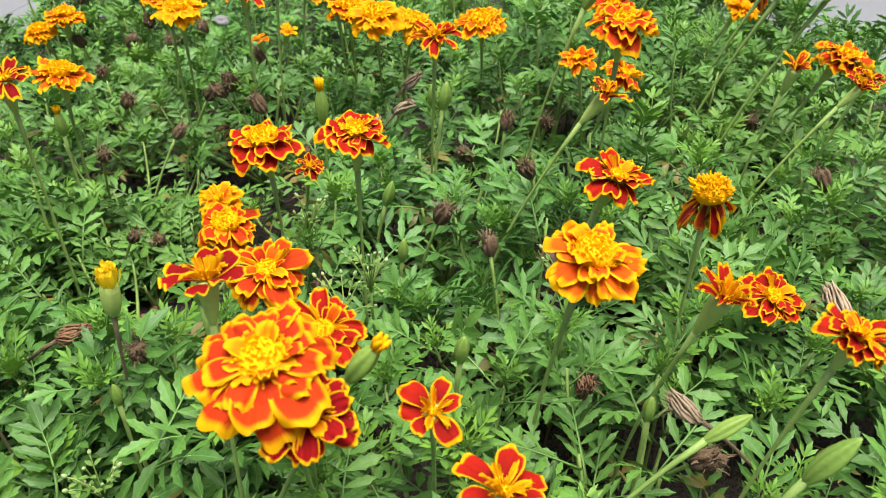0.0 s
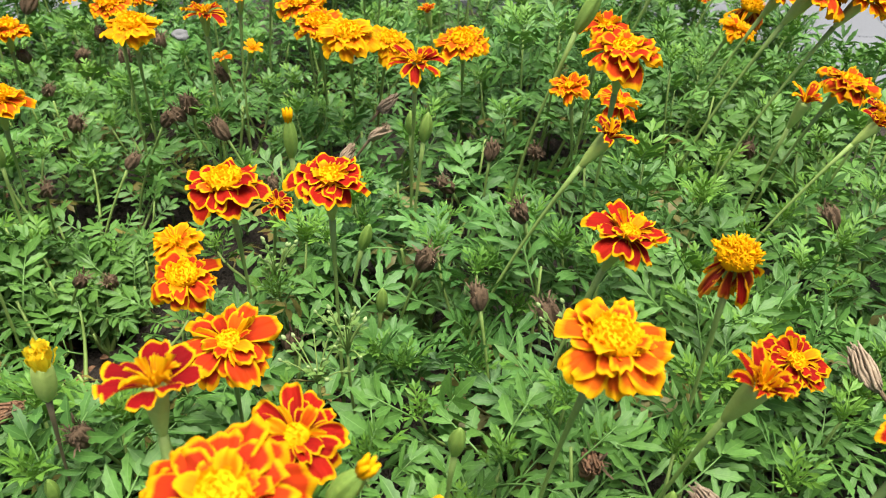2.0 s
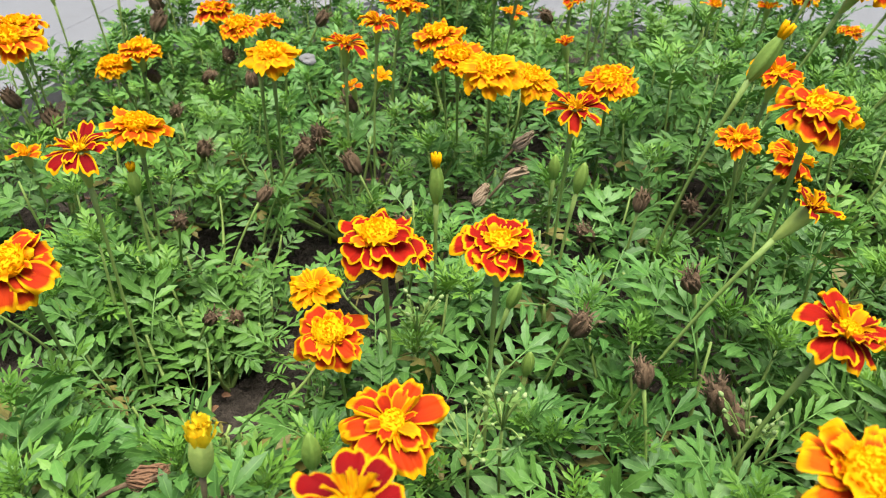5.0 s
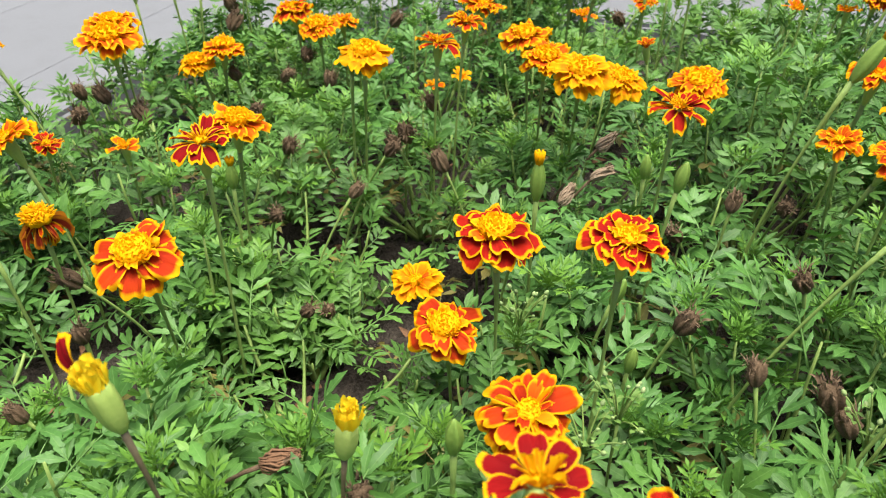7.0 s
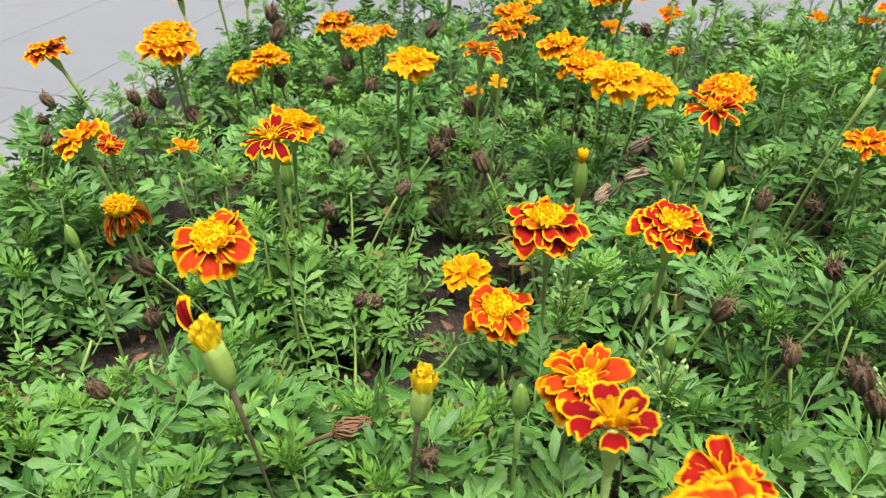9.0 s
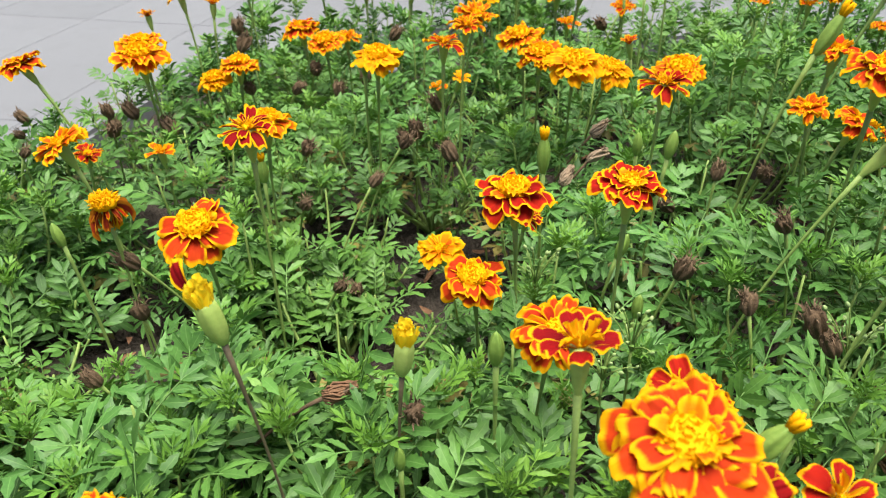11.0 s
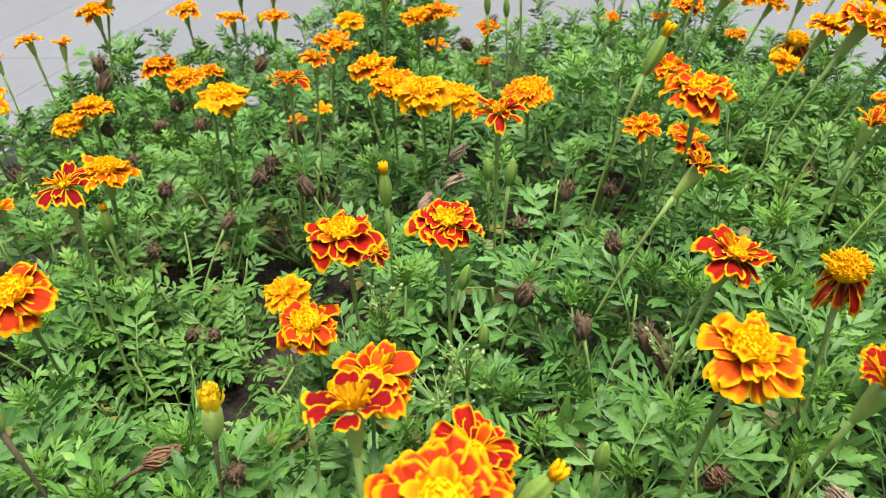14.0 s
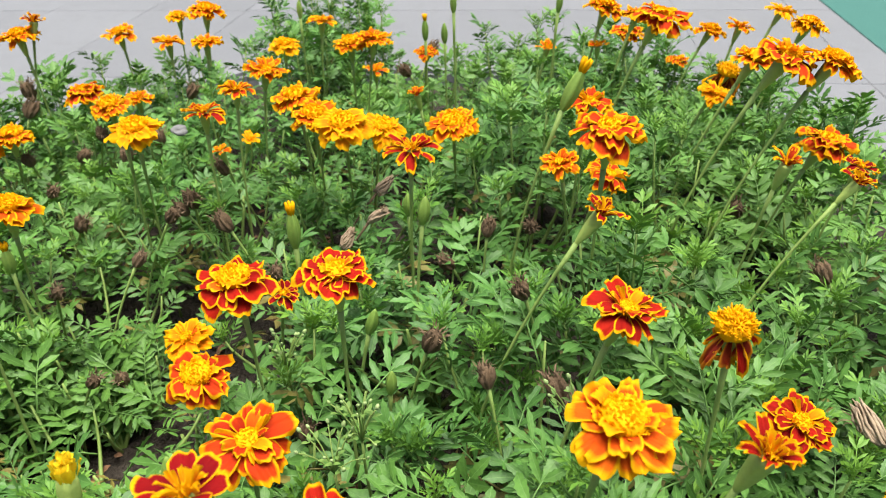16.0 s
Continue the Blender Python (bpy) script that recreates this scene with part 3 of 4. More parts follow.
def crest_mesh(rng, count, dome, size):
    """The crested middle of a double flower: a mound of radius 1 of small crinkled petals."""
    vs, fs = [], []
    v, f = lathe([(0.85, -0.2), (0.85, dome * 0.3), (0.6, dome * 0.55), (0.3, dome * 0.68), (0.05, dome * 0.7)], 14)
    vs += v
    fs += f
    for i in range(count):
        q = math.sqrt((i + 0.5) / count)
        w = i * 2.39996 + rng.uniform(-0.35, 0.35)
        out = Vector((math.cos(w), math.sin(w), 0))
        p = out * (q * 0.9) + Vector((0, 0, dome * 0.75 * math.sqrt(max(0.0, 1 - q * q)) - 0.12))
        grow = (out * (0.15 + 1.1 * q * q) + Vector((rng.uniform(-0.3, 0.3), rng.uniform(-0.3, 0.3), 1.05 - 0.55 * q))).normalized()
        side = grow.cross(out if rng.random() < 0.7 else Vector((0.3, 0.8, 0.1))).normalized()
        back = side.cross(grow)
        ln, wd = size * rng.uniform(0.75, 1.3), size * rng.uniform(0.42, 0.66)
        fold, ph = rng.uniform(0.2, 0.7), rng.uniform(0, 6)
        n = len(vs)
        for j in range(4):
            t = j / 3
            for k in range(5):
                u = k / 2 - 1
                bulge = wd * (0.4 + 0.6 * math.sin(1.57 * t))
                lean = 0.30 * t * t - fold * (u * u) * 0.5 + 0.16 * t * math.sin(4 * u + ph)
                vs.append(p + grow * (ln * t * (1 - 0.22 * u * u * t)) + side * (u * bulge) - back * (lean * ln * 0.8))
        fs += [(n + j * 5 + k, n + j * 5 + k + 1, n + j * 5 + k + 6, n + j * 5 + k + 5) for j in range(3) for k in range(4)]
    return make_mesh("crest", vs, fs, CREST)


r2 = random.Random(5)
DISCS = [crest_mesh(r2, 95, 0.55, 0.22) for _ in range(4)]
TUFTS = [disc_mesh(r2, 40, 0.5, 1.0, 0.055) for _ in range(3)]
FLUFF = [disc_mesh(r2, 210, 0.8, 0.36, 0.04, 0.15)]
DOMES = [crest_mesh(r2, 130, 0.66, 0.20) for _ in range(3)]


def calyx_mesh(length, radius):
    prof = [(0.2, 0), (0.3, 0.06), (0.5, 0.2), (0.7, 0.4), (0.85, 0.6), (0.95, 0.8), (1.0, 0.94), (0.94, 1.0)]
    v, f = lathe([(r * radius, h * length) for r, h in prof], 20, 0.05, 5)
    return make_mesh("calyx", v, f, CALYX)


CALYX_MESH = calyx_mesh(1.0, 0.20)
SLIM_CALYX = calyx_mesh(1.0, 0.19)
v_, f_ = lathe([(0.05, 0), (0.10, 0.05), (0.175, 0.20), (0.22, 0.42), (0.236, 0.62), (0.228, 0.82), (0.205, 1.0), (0.17, 1.04)], 40, 0.06, 5)
VASE = make_mesh("calyx", v_, f_, CALYX)


def stalk(owner, end, axis, thick=0.0013, mat=STALK, top=None):
    root, here, _, _ = owner
    e = Vector(end) - here
    h = max(0.03, e.z)
    lean = Vector(axis).normalized()
    slip = Vector((lean.x, lean.y, 0)) * (h * (0.30 + 0.35 * math.hypot(lean.x, lean.y)))
    start = Vector((e.x, e.y, 0.006)) - slip
    pts = bezier(start, start + Vector((0, 0, h * 0.4)), e - lean * h * 0.26 - Vector((0, 0, h * 0.06)), e, 10)
    top = top or thick * 1.7
    radii = [thick * (1.25 - 0.35 * k / 10) + max(0, (k - 7) / 3) ** 2 * (top - thick) for k in range(11)]
    v, f = tube(pts, radii, 7)
    return part("flower_stalk", make_mesh("flower_stalk", v, f, mat), root)


RINGS = {
    "double": [(12, 0.50, -6, 0.80), (11, 0.43, 4, 0.80), (9, 0.34, 15, 0.84), (7, 0.24, 30, 0.86)],
    "semi": [(12, 0.50, 0, 0.68), (10, 0.42, 13, 0.70), (8, 0.31, 32, 0.70)],
    "crested": [(11, 0.49, -8, 0.80), (9, 0.40, 5, 0.82), (7, 0.29, 24, 0.85)],
    "single": [(6, 0.50, 20, 0.82), (7, 0.31, 52, 0.9)],
    "many": [(11, 0.50, 8, 1.0), (6, 0.36, 34, 0.9), (4, 0.22, 55, 0.8)],
    "cup": [(6, 0.50, 46, 0.9), (4, 0.4, 62, 0.8)],
    "open": [(7, 0.50, 32, 0.9), (6, 0.36, 58, 0.8), (4, 0.34, 72, 0.8)],
    "burst": [(12, 0.46, 88, 1.5), (9, 0.54, 92, 1.4), (6, 0.60, 96, 1.2)],
    "dying": [(11, 0.62, -70, 0.60), (9, 0.52, -54, 0.55), (7, 0.42, -30, 0.5)],
}
COUNT = [0]


def make_flower(x, y, z, cm, style, colour, lx=0.0, ly=-0.1, lone=""):
    """A flower head at x, y, z, cm across, its face along (lx, ly, 1)."""
    COUNT[0] += 1
    rng = random.Random(COUNT[0] * 7 + 3)
    axis = Vector((lx, ly * (0.6 if y < 0.62 else 1.0), 1)).normalized()
    face = Vector((axis.x * (0.45 if abs(lx) > 0.35 else 1.0), axis.y * (0.6 if y > 0.6 else 1.0), axis.z)).normalized()
    d = cm / 112
    owner = nearest(x - lx * 0.1, y - ly * 0.1)
    root, here, has, _ = owner
    has.append(colour)
    seat = Vector((x, y, z)) - axis * 0.10 * d
    big = {"double": 0.225, "semi": 0.17, "dying": 0.29, "many": 0.11}.get(style, 0.085)
    rich = style == "crested" or style == "double" and colour in ("orange", "gold")
    if rich:
        big = 0.255 if style == "crested" else 0.27
    mesh = rng.choice(DOMES if rich else {"double": DISCS, "dying": FLUFF}.get(style, TUFTS if style != "semi" else DISCS))
    head = part("flower", mesh, root, axis_pose(seat - here + face * ((0.09 if rich else 0.06) * d), face, rng.uniform(0, 6), big * d))
    inv = head.matrix_basis.inverted()
    long = max(0.66 * d, 0.017) if style not in ("open", "cup", "burst") else max(0.85 * d, 0.018)
    if style == "burst":
        long, seat = 1.05 * d, seat + axis * (0.08 * d)
    foot = seat - axis * (long * 0.97)
    part("calyx", VASE if style == "burst" else CALYX_MESH if style != "double" else SLIM_CALYX, head, inv @ axis_pose(foot - here, axis, 0, long))
    for ring, (n, length, rise, wide) in enumerate(RINGS[style]):
        n = max(3, n + rng.choice((-1, 0, 0, 1)))
        turn = rng.uniform(0, 6)
        for k in range(n):
            kind = colour
            if style == "dying":
                kind = "wither" if rng.random() < 0.6 else colour + "_slim"
            elif style == "burst":
                kind = "bunch"
            elif style in ("open", "cup", "many") or (style == "single" and ring) or (style == "semi" and ring == 2 and k % 2):
                kind = colour + "_slim"
            if style == "single" and ring or style in ("open", "many") and ring == 2 or (style == "semi" and ring == 2 and k % 3 == 0):
                kind = "strap"
            if rich and ring > 2 or style == "crested" and ring == 2:
                kind = "gold" if k % 2 else "orange"
            elif style == "double" and ring == 3 or style == "semi" and ring == 2 and k % 3 == 1:
                kind = "orange" if k % 2 else "gold"
            if style == "dying" and rng.random() < 0.35 * (0.5 + 0.5 * math.sin(turn + 6.2832 * k / n)):
                continue
            me = rng.choice(PETAL_MESHES[kind])
            w = turn + 2 * math.pi * k / n + rng.uniform(-0.16, 0.16)
            tilt = radians(rise + rng.uniform(-16, 16) * (2.4 if style == "dying" else 1))
            size = length * d * rng.uniform(0.82, 1.14)
            m = axis_pose(seat - here + face * (0.012 * d * ring), face) @ Matrix.Rotation(w, 4, "Z") @ Matrix.Translation((0, (0.05 if style != "burst" else 0.20 - 0.06 * ring) * d, 0)) @ Matrix.Rotation(tilt, 4, "X") @ Matrix.Rotation(radians(rng.uniform(-14, 14)), 4, "Y") @ Matrix.Diagonal((size * wide, size, size, 1))
            part("petal", me, head, inv @ m)
    if lone:
        m = axis_pose(seat - here + axis * (0.2 * d), axis) @ Matrix.Translation((-0.12 * d, -0.05 * d, 0.1 * d)) @ Matrix.Rotation(radians(-28), 4, "Y") @ Matrix.Rotation(radians(72), 4, "X") @ Matrix.Scale(0.8 * d, 4)
        part("petal", PETAL_MESHES[lone][0], head, inv @ m)
    stalk(owner, foot + axis * 0.001, axis, (0.0006 if style == "burst" else 0.0008) + 0.005 * d, BRONZE if style == "burst" else STALK, top=0.0012 + 0.022 * d)
    return head


def bud_mesh():
    prof = [(0.06, 0), (0.10, 0.06), (0.155, 0.22), (0.19, 0.42), (0.18, 0.62), (0.13, 0.82), (0.07, 0.94), (0.02, 1.02)]
    v, f = lathe(prof, 30, 0.13, 5)
    return make_mesh("bud", v, f, BUDGREEN)


BUD = bud_mesh()
v_, f_ = joined(*[tube([(0.05 * math.cos(a), 0.05 * math.sin(a), 0.9), (0.10 * math.cos(a), 0.10 * math.sin(a), 1.08), (0.12 * math.cos(a + 0.3), 0.12 * math.sin(a + 0.3), 1.2)], [0.05, 0.06, 0.03], 5) for a in (0, 1.05, 2.1, 3.14, 4.2, 5.2)])
BUD_TIP = make_mesh("petal_tip", v_, f_, DISC)


def make_bud(x, y, z, cm, lx=0.0, ly=0.0, tip=False, wide=1.0):
    axis = Vector((lx, ly, 1)).normalized()
    owner = nearest(x - lx * 0.1, y - ly * 0.1)
    root, here, has, _ = owner
    size = cm / 100
    foot = Vector((x, y, z)) - axis * size * 0.5
    m = axis_pose(foot - here, axis, x * 40, size) @ Matrix.Diagonal((wide, wide, 1, 1))
    ob = part("bud", BUD, root, m, "closed green bud" + (" with a yellow tip" if tip else ""))
    if tip:
        part("petal_tip", BUD_TIP, ob, Matrix.Identity(4), "yellow petal tips")
    stalk(owner, foot + axis * 0.001, axis, 0.0011, top=0.0011 + 0.035 * size)
    return ob


def spent_mesh(rng, long, dry=None):
    prof = [(0.08, 0), (0.17, 0.08), (0.26, 0.3), (0.28, 0.5), (0.22, 0.72), (0.14, 0.82)] if not long else [(0.06, 0), (0.12, 0.1), (0.18, 0.3), (0.2, 0.55), (0.17, 0.8), (0.13, 0.95)]
    if long:
        bodies = []
        for i in range(30):
            w, q = i * 2.39996, math.sqrt((i + 0.5) / 30)
            pts = []
            for j in range(6):
                t = j / 5
                rad = q * (0.05 + 0.17 * math.sin(math.pi * (0.12 + 0.72 * t))) + (0.05 * rng.random() if j == 5 else 0.0)
                kink = 0.10 * math.sin(4 * t + w) * rng.random()
                pts.append((rad * math.cos(w + 0.5 * t) + kink + 0.25 * t * t, rad * math.sin(w + 0.5 * t) + kink, t * rng.uniform(0.85, 1.08)))
            bodies.append(tube(pts, [0.02, 0.032, 0.04, 0.038, 0.03, 0.012], 5))
        v, f = joined(*bodies)
        return make_mesh("spent_head", v, f, dry or TAN)
    v, f = lathe(prof, 42, 0.2, 7)
    k = Vector((rng.uniform(0, 9), 0, 0))
    v = [Vector(p) * (1 + 0.28 * noise.noise(Vector(p) * 4 + k) + 0.22 * noise.noise(Vector(p) * 13 + k)) + Vector((0.3 * p[2] ** 2 * math.sin(k.x), 0, 0)) for p in v]
    return make_mesh("spent_head", v, f, TAN if long else BROWN)


def fringe_mesh(rng, long):
    """Curled dry strips round the top of a spent head."""
    vs, fs = [], []
    top = 0.30 if not long else 0.15
    for i in range(56 if not long else 14):
        w, s = rng.uniform(0, 6.28), math.sqrt(rng.random())
        z0 = rng.uniform(0.45, 0.88)
        p = Vector((top * s * math.cos(w), top * s * math.sin(w), z0))
        out = Vector((math.cos(w), math.sin(w), 0))
        side = Vector((-math.sin(w), math.cos(w), rng.uniform(-0.5, 0.5)))
        wide = rng.uniform(0.015, 0.05)
        ln, bend = rng.uniform(0.18, 0.42), rng.uniform(-2.5, 2.5)
        a = rng.uniform(0.8, 1.7)
        n = len(vs)
        for j in range(5):
            vs += [p - side * wide * (1 - j / 6), p + side * wide * (1 - j / 6)]
            p = p + (out * math.cos(a) + Vector((0, 0, math.sin(a)))) * ln / 4 + side * rng.uniform(-0.03, 0.03)
            a += bend / 4
        fs += [(n + 2 * j, n + 2 * j + 1, n + 2 * j + 3, n + 2 * j + 2) for j in range(4)]
    return make_mesh("fringe", vs, fs, FRAY)


r2 = random.Random(9)
SPENT = [(spent_mesh(r2, False), fringe_mesh(r2, False)) for _ in range(4)]
PODS = [(spent_mesh(r2, True), fringe_mesh(r2, True)) for _ in range(3)]
STRAWS = [(spent_mesh(r2, True, STRAW), fringe_mesh(r2, True)) for _ in range(2)]


def make_spent(x, y, z, cm, lx=0.0, ly=0.0, long=False, pale=False):
    COUNT[0] += 1
    rng = random.Random(COUNT[0])
    axis = Vector((lx + rng.uniform(-0.8, 0.8), ly + rng.uniform(-0.8, 0.5), 1)).normalized()
    owner = nearest(x - axis.x * 0.05, y - axis.y * 0.05)
    root, here, has, _ = owner
    has.append("spent")
    size = cm / 114
    foot = Vector((x, y, z)) - axis * size * 0.5
    body, fringe = rng.choice(STRAWS if pale else PODS if long else SPENT)
    ob = part("spent_head", body, root, axis_pose(foot - here, axis, rng.uniform(0, 6), size), "dried pale straw seed head" if pale else "dried tan seed head" if long else "dried dark brown flower head")
    part("fringe", fringe, ob, Matrix.Identity(4))
    stalk(owner, foot + axis * 0.002, axis, 0.0009, FRAY if long else STALK)
    return ob


WISHES = []


def flower(*args, **named):
    WISHES.append((make_flower, args, named))


def bud(*args, **named):
    WISHES.append((make_bud, args, named))


def spent(*args, **named):
    WISHES.append((make_spent, args, named))


# the middle of the bed
flower(-0.050, 0.403, 0.222, 4.5, "double", "red", 0.02, -0.12)
flower(-0.112, 0.438, 0.199, 4.8, "crested", "red", -0.05, -0.12)
flower(-0.136, 0.411, 0.153, 4.3, "crested", "scarlet", -0.05, -0.45)
flower(-0.092, 0.328, 0.179, 4.6, "semi", "scarlet", 0.1, -0.5)
flower(-0.099, 0.511, 0.139, 2.6, "many", "dark", 0.2, -0.4)
flower(-0.161, 0.480, 0.130, 3.4, "semi", "gold", -0.2, -0.4)
flower(-0.005, 0.554, 0.224, 3.9, "many", "red", 0.05, -0.1)
flower(0.034, 0.678, 0.192, 4.5, "double", "orange", -0.05, -0.5)
flower(-0.102, 0.726, 0.207, 4.3, "double", "orange", -0.1, -0.1)
flower(-0.085, 0.695, 0.200, 4.3, "double", "orange", 0.0, -0.4)
flower(-0.058, 0.658, 0.204, 4.7, "double", "gold", 0.0, -0.55)
flower(-0.025, 0.670, 0.194, 3.8, "double", "gold", 0.2, -0.65)
flower(0.120, 0.508, 0.251, 5.1, "double", "scarlet", 0.05, -0.12)
flower(0.138, 0.560, 0.192, 3.8, "semi", "scarlet", 0.35, -0.3)
flower(0.102, 0.568, 0.200, 3.2, "semi", "orange", -0.2, -0.3)
flower(0.134, 0.615, 0.228, 4.0, "semi", "scarlet", 0.1, -0.2)
flower(0.092, 0.356, 0.219, 4.0, "semi", "red", 0.40, -0.05)
flower(0.097, 0.429, 0.231, 3.0, "open", "dark", 0.75, 0.0)
flower(0.065, 0.271, 0.229, 4.8, "crested", "orange", 0.2, -0.25)
flower(0.129, 0.324, 0.227, 3.4, "dying", "red", 0.0, -0.1)
# the near side of the bed
flower(-0.063, 0.198, 0.237, 5.5, "double", "scarlet", -0.1, -0.35)
flower(-0.046, 0.186, 0.222, 3.8, "semi", "dark", 0.15, -0.9)
flower(-0.004, 0.208, 0.200, 3.0, "single", "red", 0.0, -0.7)
flower(-0.049, 0.243, 0.211, 3.7, "semi", "red", 0.1, -0.5)
flower(-0.092, 0.243, 0.238, 3.6, "single", "dark", 0.0, 0.3)
flower(0.124, 0.268, 0.207, 3.4, "open", "red", 0.3, -0.35)
flower(0.184, 0.341, 0.151, 3.9, "semi", "red", 0.15, -0.6)
flower(0.158, 0.222, 0.226, 3.3, "semi", "red", 0.3, -0.1)
flower(0.022, 0.183, 0.186, 4.2, "single", "red", 0.05, 0.1)
flower(-0.165, 0.306, 0.184, 2.2, "burst", "lemon", 0.12, 0.0)
flower(-0.240, 0.269, 0.232, 2.3, "burst", "lemon", -0.22, 0.0, lone="dark_slim")
flower(-0.254, 0.180, 0.208, 3.2, "semi", "scarlet", 0.0, -0.3)
# towards the paving on the one side
flower(-0.441, 0.682, 0.205, 5.2, "double", "orange", 0.05, -0.3)
flower(-0.455, 0.720, 0.204, 4.5, "double", "orange", -0.05, -0.1)
flower(-0.419, 0.791, 0.144, 4.1, "double", "gold", -0.2, -0.3)
flower(-0.390, 0.798, 0.158, 4.4, "double", "orange", 0.1, -0.1)
flower(-0.222, 0.655, 0.212, 4.5, "double", "gold", 0.1, -0.3)
flower(-0.340, 0.871, 0.176, 4.6, "double", "scarlet", -0.1, -0.1)
flower(-0.309, 0.848, 0.166, 4.3, "double", "orange", 0.0, -0.3)
flower(-0.293, 0.892, 0.157, 3.4, "semi", "orange", 0.0, -0.1)
flower(-0.167, 0.661, 0.220, 3.5, "many", "red", 0.05, -0.1)
flower(-0.150, 0.718, 0.218, 3.3, "many", "scarlet", 0.1, 0.0)
flower(-0.158, 0.780, 0.145, 2.3, "single", "gold", 0.4, -0.2)
flower(-0.180, 0.745, 0.150, 2.0, "single", "orange", -0.2, -0.2)
flower(-0.305, 0.591, 0.181, 4.8, "crested", "orange", 0.1, -0.2)
flower(-0.279, 0.468, 0.226, 4.2, "many", "dark", 0.0, -0.08)
flower(-0.369, 0.438, 0.186, 3.1, "dying", "scarlet", 0.0, -0.2)
flower(-0.302, 0.413, 0.186, 5.0, "crested", "scarlet", 0.0, -0.5)
flower(-0.403, 0.604, 0.145, 2.8, "single", "orange", 0.0, -0.2)
flower(-0.448, 0.535, 0.185, 4.3, "semi", "orange", -0.3, -0.2)
flower(-0.473, 0.614, 0.139, 2.6, "semi", "red", 0.2, -0.3)
flower(-0.527, 0.640, 0.211, 4.0, "double", "scarlet", -0.6, 0.0)
flower(-0.522, 0.898, 0.179, 2.3, "open", "dark", -0.1, 0.0)
flower(-0.469, 0.872, 0.207, 3.3, "many", "orange", -0.15, 0.0)
flower(-0.431, 0.864, 0.201, 2.4, "cup", "orange", 0.1, 0.0)
# the far edge
flower(-0.417, 0.933, 0.221, 4.4, "double", "orange", -0.1, -0.05)
flower(-0.398, 0.938, 0.232, 2.8, "open", "dark", 0.25, 0.1)
flower(-0.360, 1.080, 0.181, 4.3, "double", "orange", -0.1, 0.0)
flower(-0.299, 1.150, 0.182, 3.8, "double", "gold", 0.05, 0.0)
flower(-0.225, 0.989, 0.226, 4.4, "double", "orange", 0.1, 0.0)
flower(-0.295, 1.060, 0.171, 3.9, "many", "orange", 0.0, 0.0)
flower(-0.221, 0.947, 0.199, 3.6, "semi", "orange", 0.1, 0.0)
flower(-0.095, 1.000, 0.203, 3.5, "many", "orange", 0.1, 0.0)
flower(-0.135, 0.954, 0.190, 3.9, "double", "gold", 0.1, -0.1)
flower(-0.145, 0.857, 0.192, 4.4, "semi", "orange", 0.2, -0.2)
flower(-0.058, 0.892, 0.206, 4.2, "double", "orange", 0.0, -0.2)
flower(-0.031, 0.881, 0.212, 4.0, "semi", "orange", 0.2, -0.1)
flower(-0.036, 0.993, 0.141, 3.3, "single", "orange", 0.0, -0.2)
flower(0.007, 0.790, 0.178, 2.4, "cup", "scarlet", -0.2, -0.1)
flower(0.027, 0.963, 0.170, 3.0, "semi", "scarlet", 0.1, -0.2)
flower(0.145, 0.840, 0.203, 2.4, "single", "orange", 0.2, -0.2)
flower(0.210, 0.887, 0.189, 2.6, "single", "orange", 0.0, -0.2)
# leaning out over the kerb
flower(0.219, 0.895, 0.231, 4.6, "double", "orange", 0.3, 0.0)
flower(0.265, 0.960, 0.185, 4.2, "double", "scarlet", 0.1, 0.0)
flower(0.239, 0.847, 0.232, 3.6, "semi", "orange", 0.4, 0.0)
flower(0.213, 0.697, 0.270, 5.1, "double", "scarlet", 0.5, -0.1)
flower(0.348, 0.915, 0.193, 3.9, "double", "orange", 0.6, 0.0)
flower(0.370, 0.895, 0.200, 3.4, "many", "orange", 0.3, 0.0)
flower(0.331, 0.966, 0.144, 3.0, "semi", "scarlet", 0.1, 0.0)
flower(0.295, 0.740, 0.201, 3.6, "dying", "gold", 0.5, -0.2)
flower(0.271, 0.703, 0.195, 3.4, "semi", "gold", 0.4, -0.5)
flower(0.284, 0.663, 0.239, 4.3, "double", "orange", 0.6, -0.1)
flower(0.270, 0.585, 0.266, 5.4, "double", "scarlet", 0.65, -0.15)
flower(0.300, 0.577, 0.262, 4.6, "double", "orange", 0.75, 0.0)
flower(0.418, 0.835, 0.217, 4.3, "double", "gold", 0.6, 0.0)
flower(0.421, 0.906, 0.212, 3.4, "many", "gold", 0.55, 0.0)
flower(0.325, 0.604, 0.190, 5.0, "double", "scarlet", 0.5, -0.2)
flower(0.247, 0.519, 0.211, 2.9, "cup", "scarlet", 0.2, -0.3)
flower(0.276, 0.482, 0.212, 2.4, "open", "dark", 0.9, 0.0)
flower(0.308, 0.532, 0.200, 2.5, "semi", "dark", 0.3, -0.2)

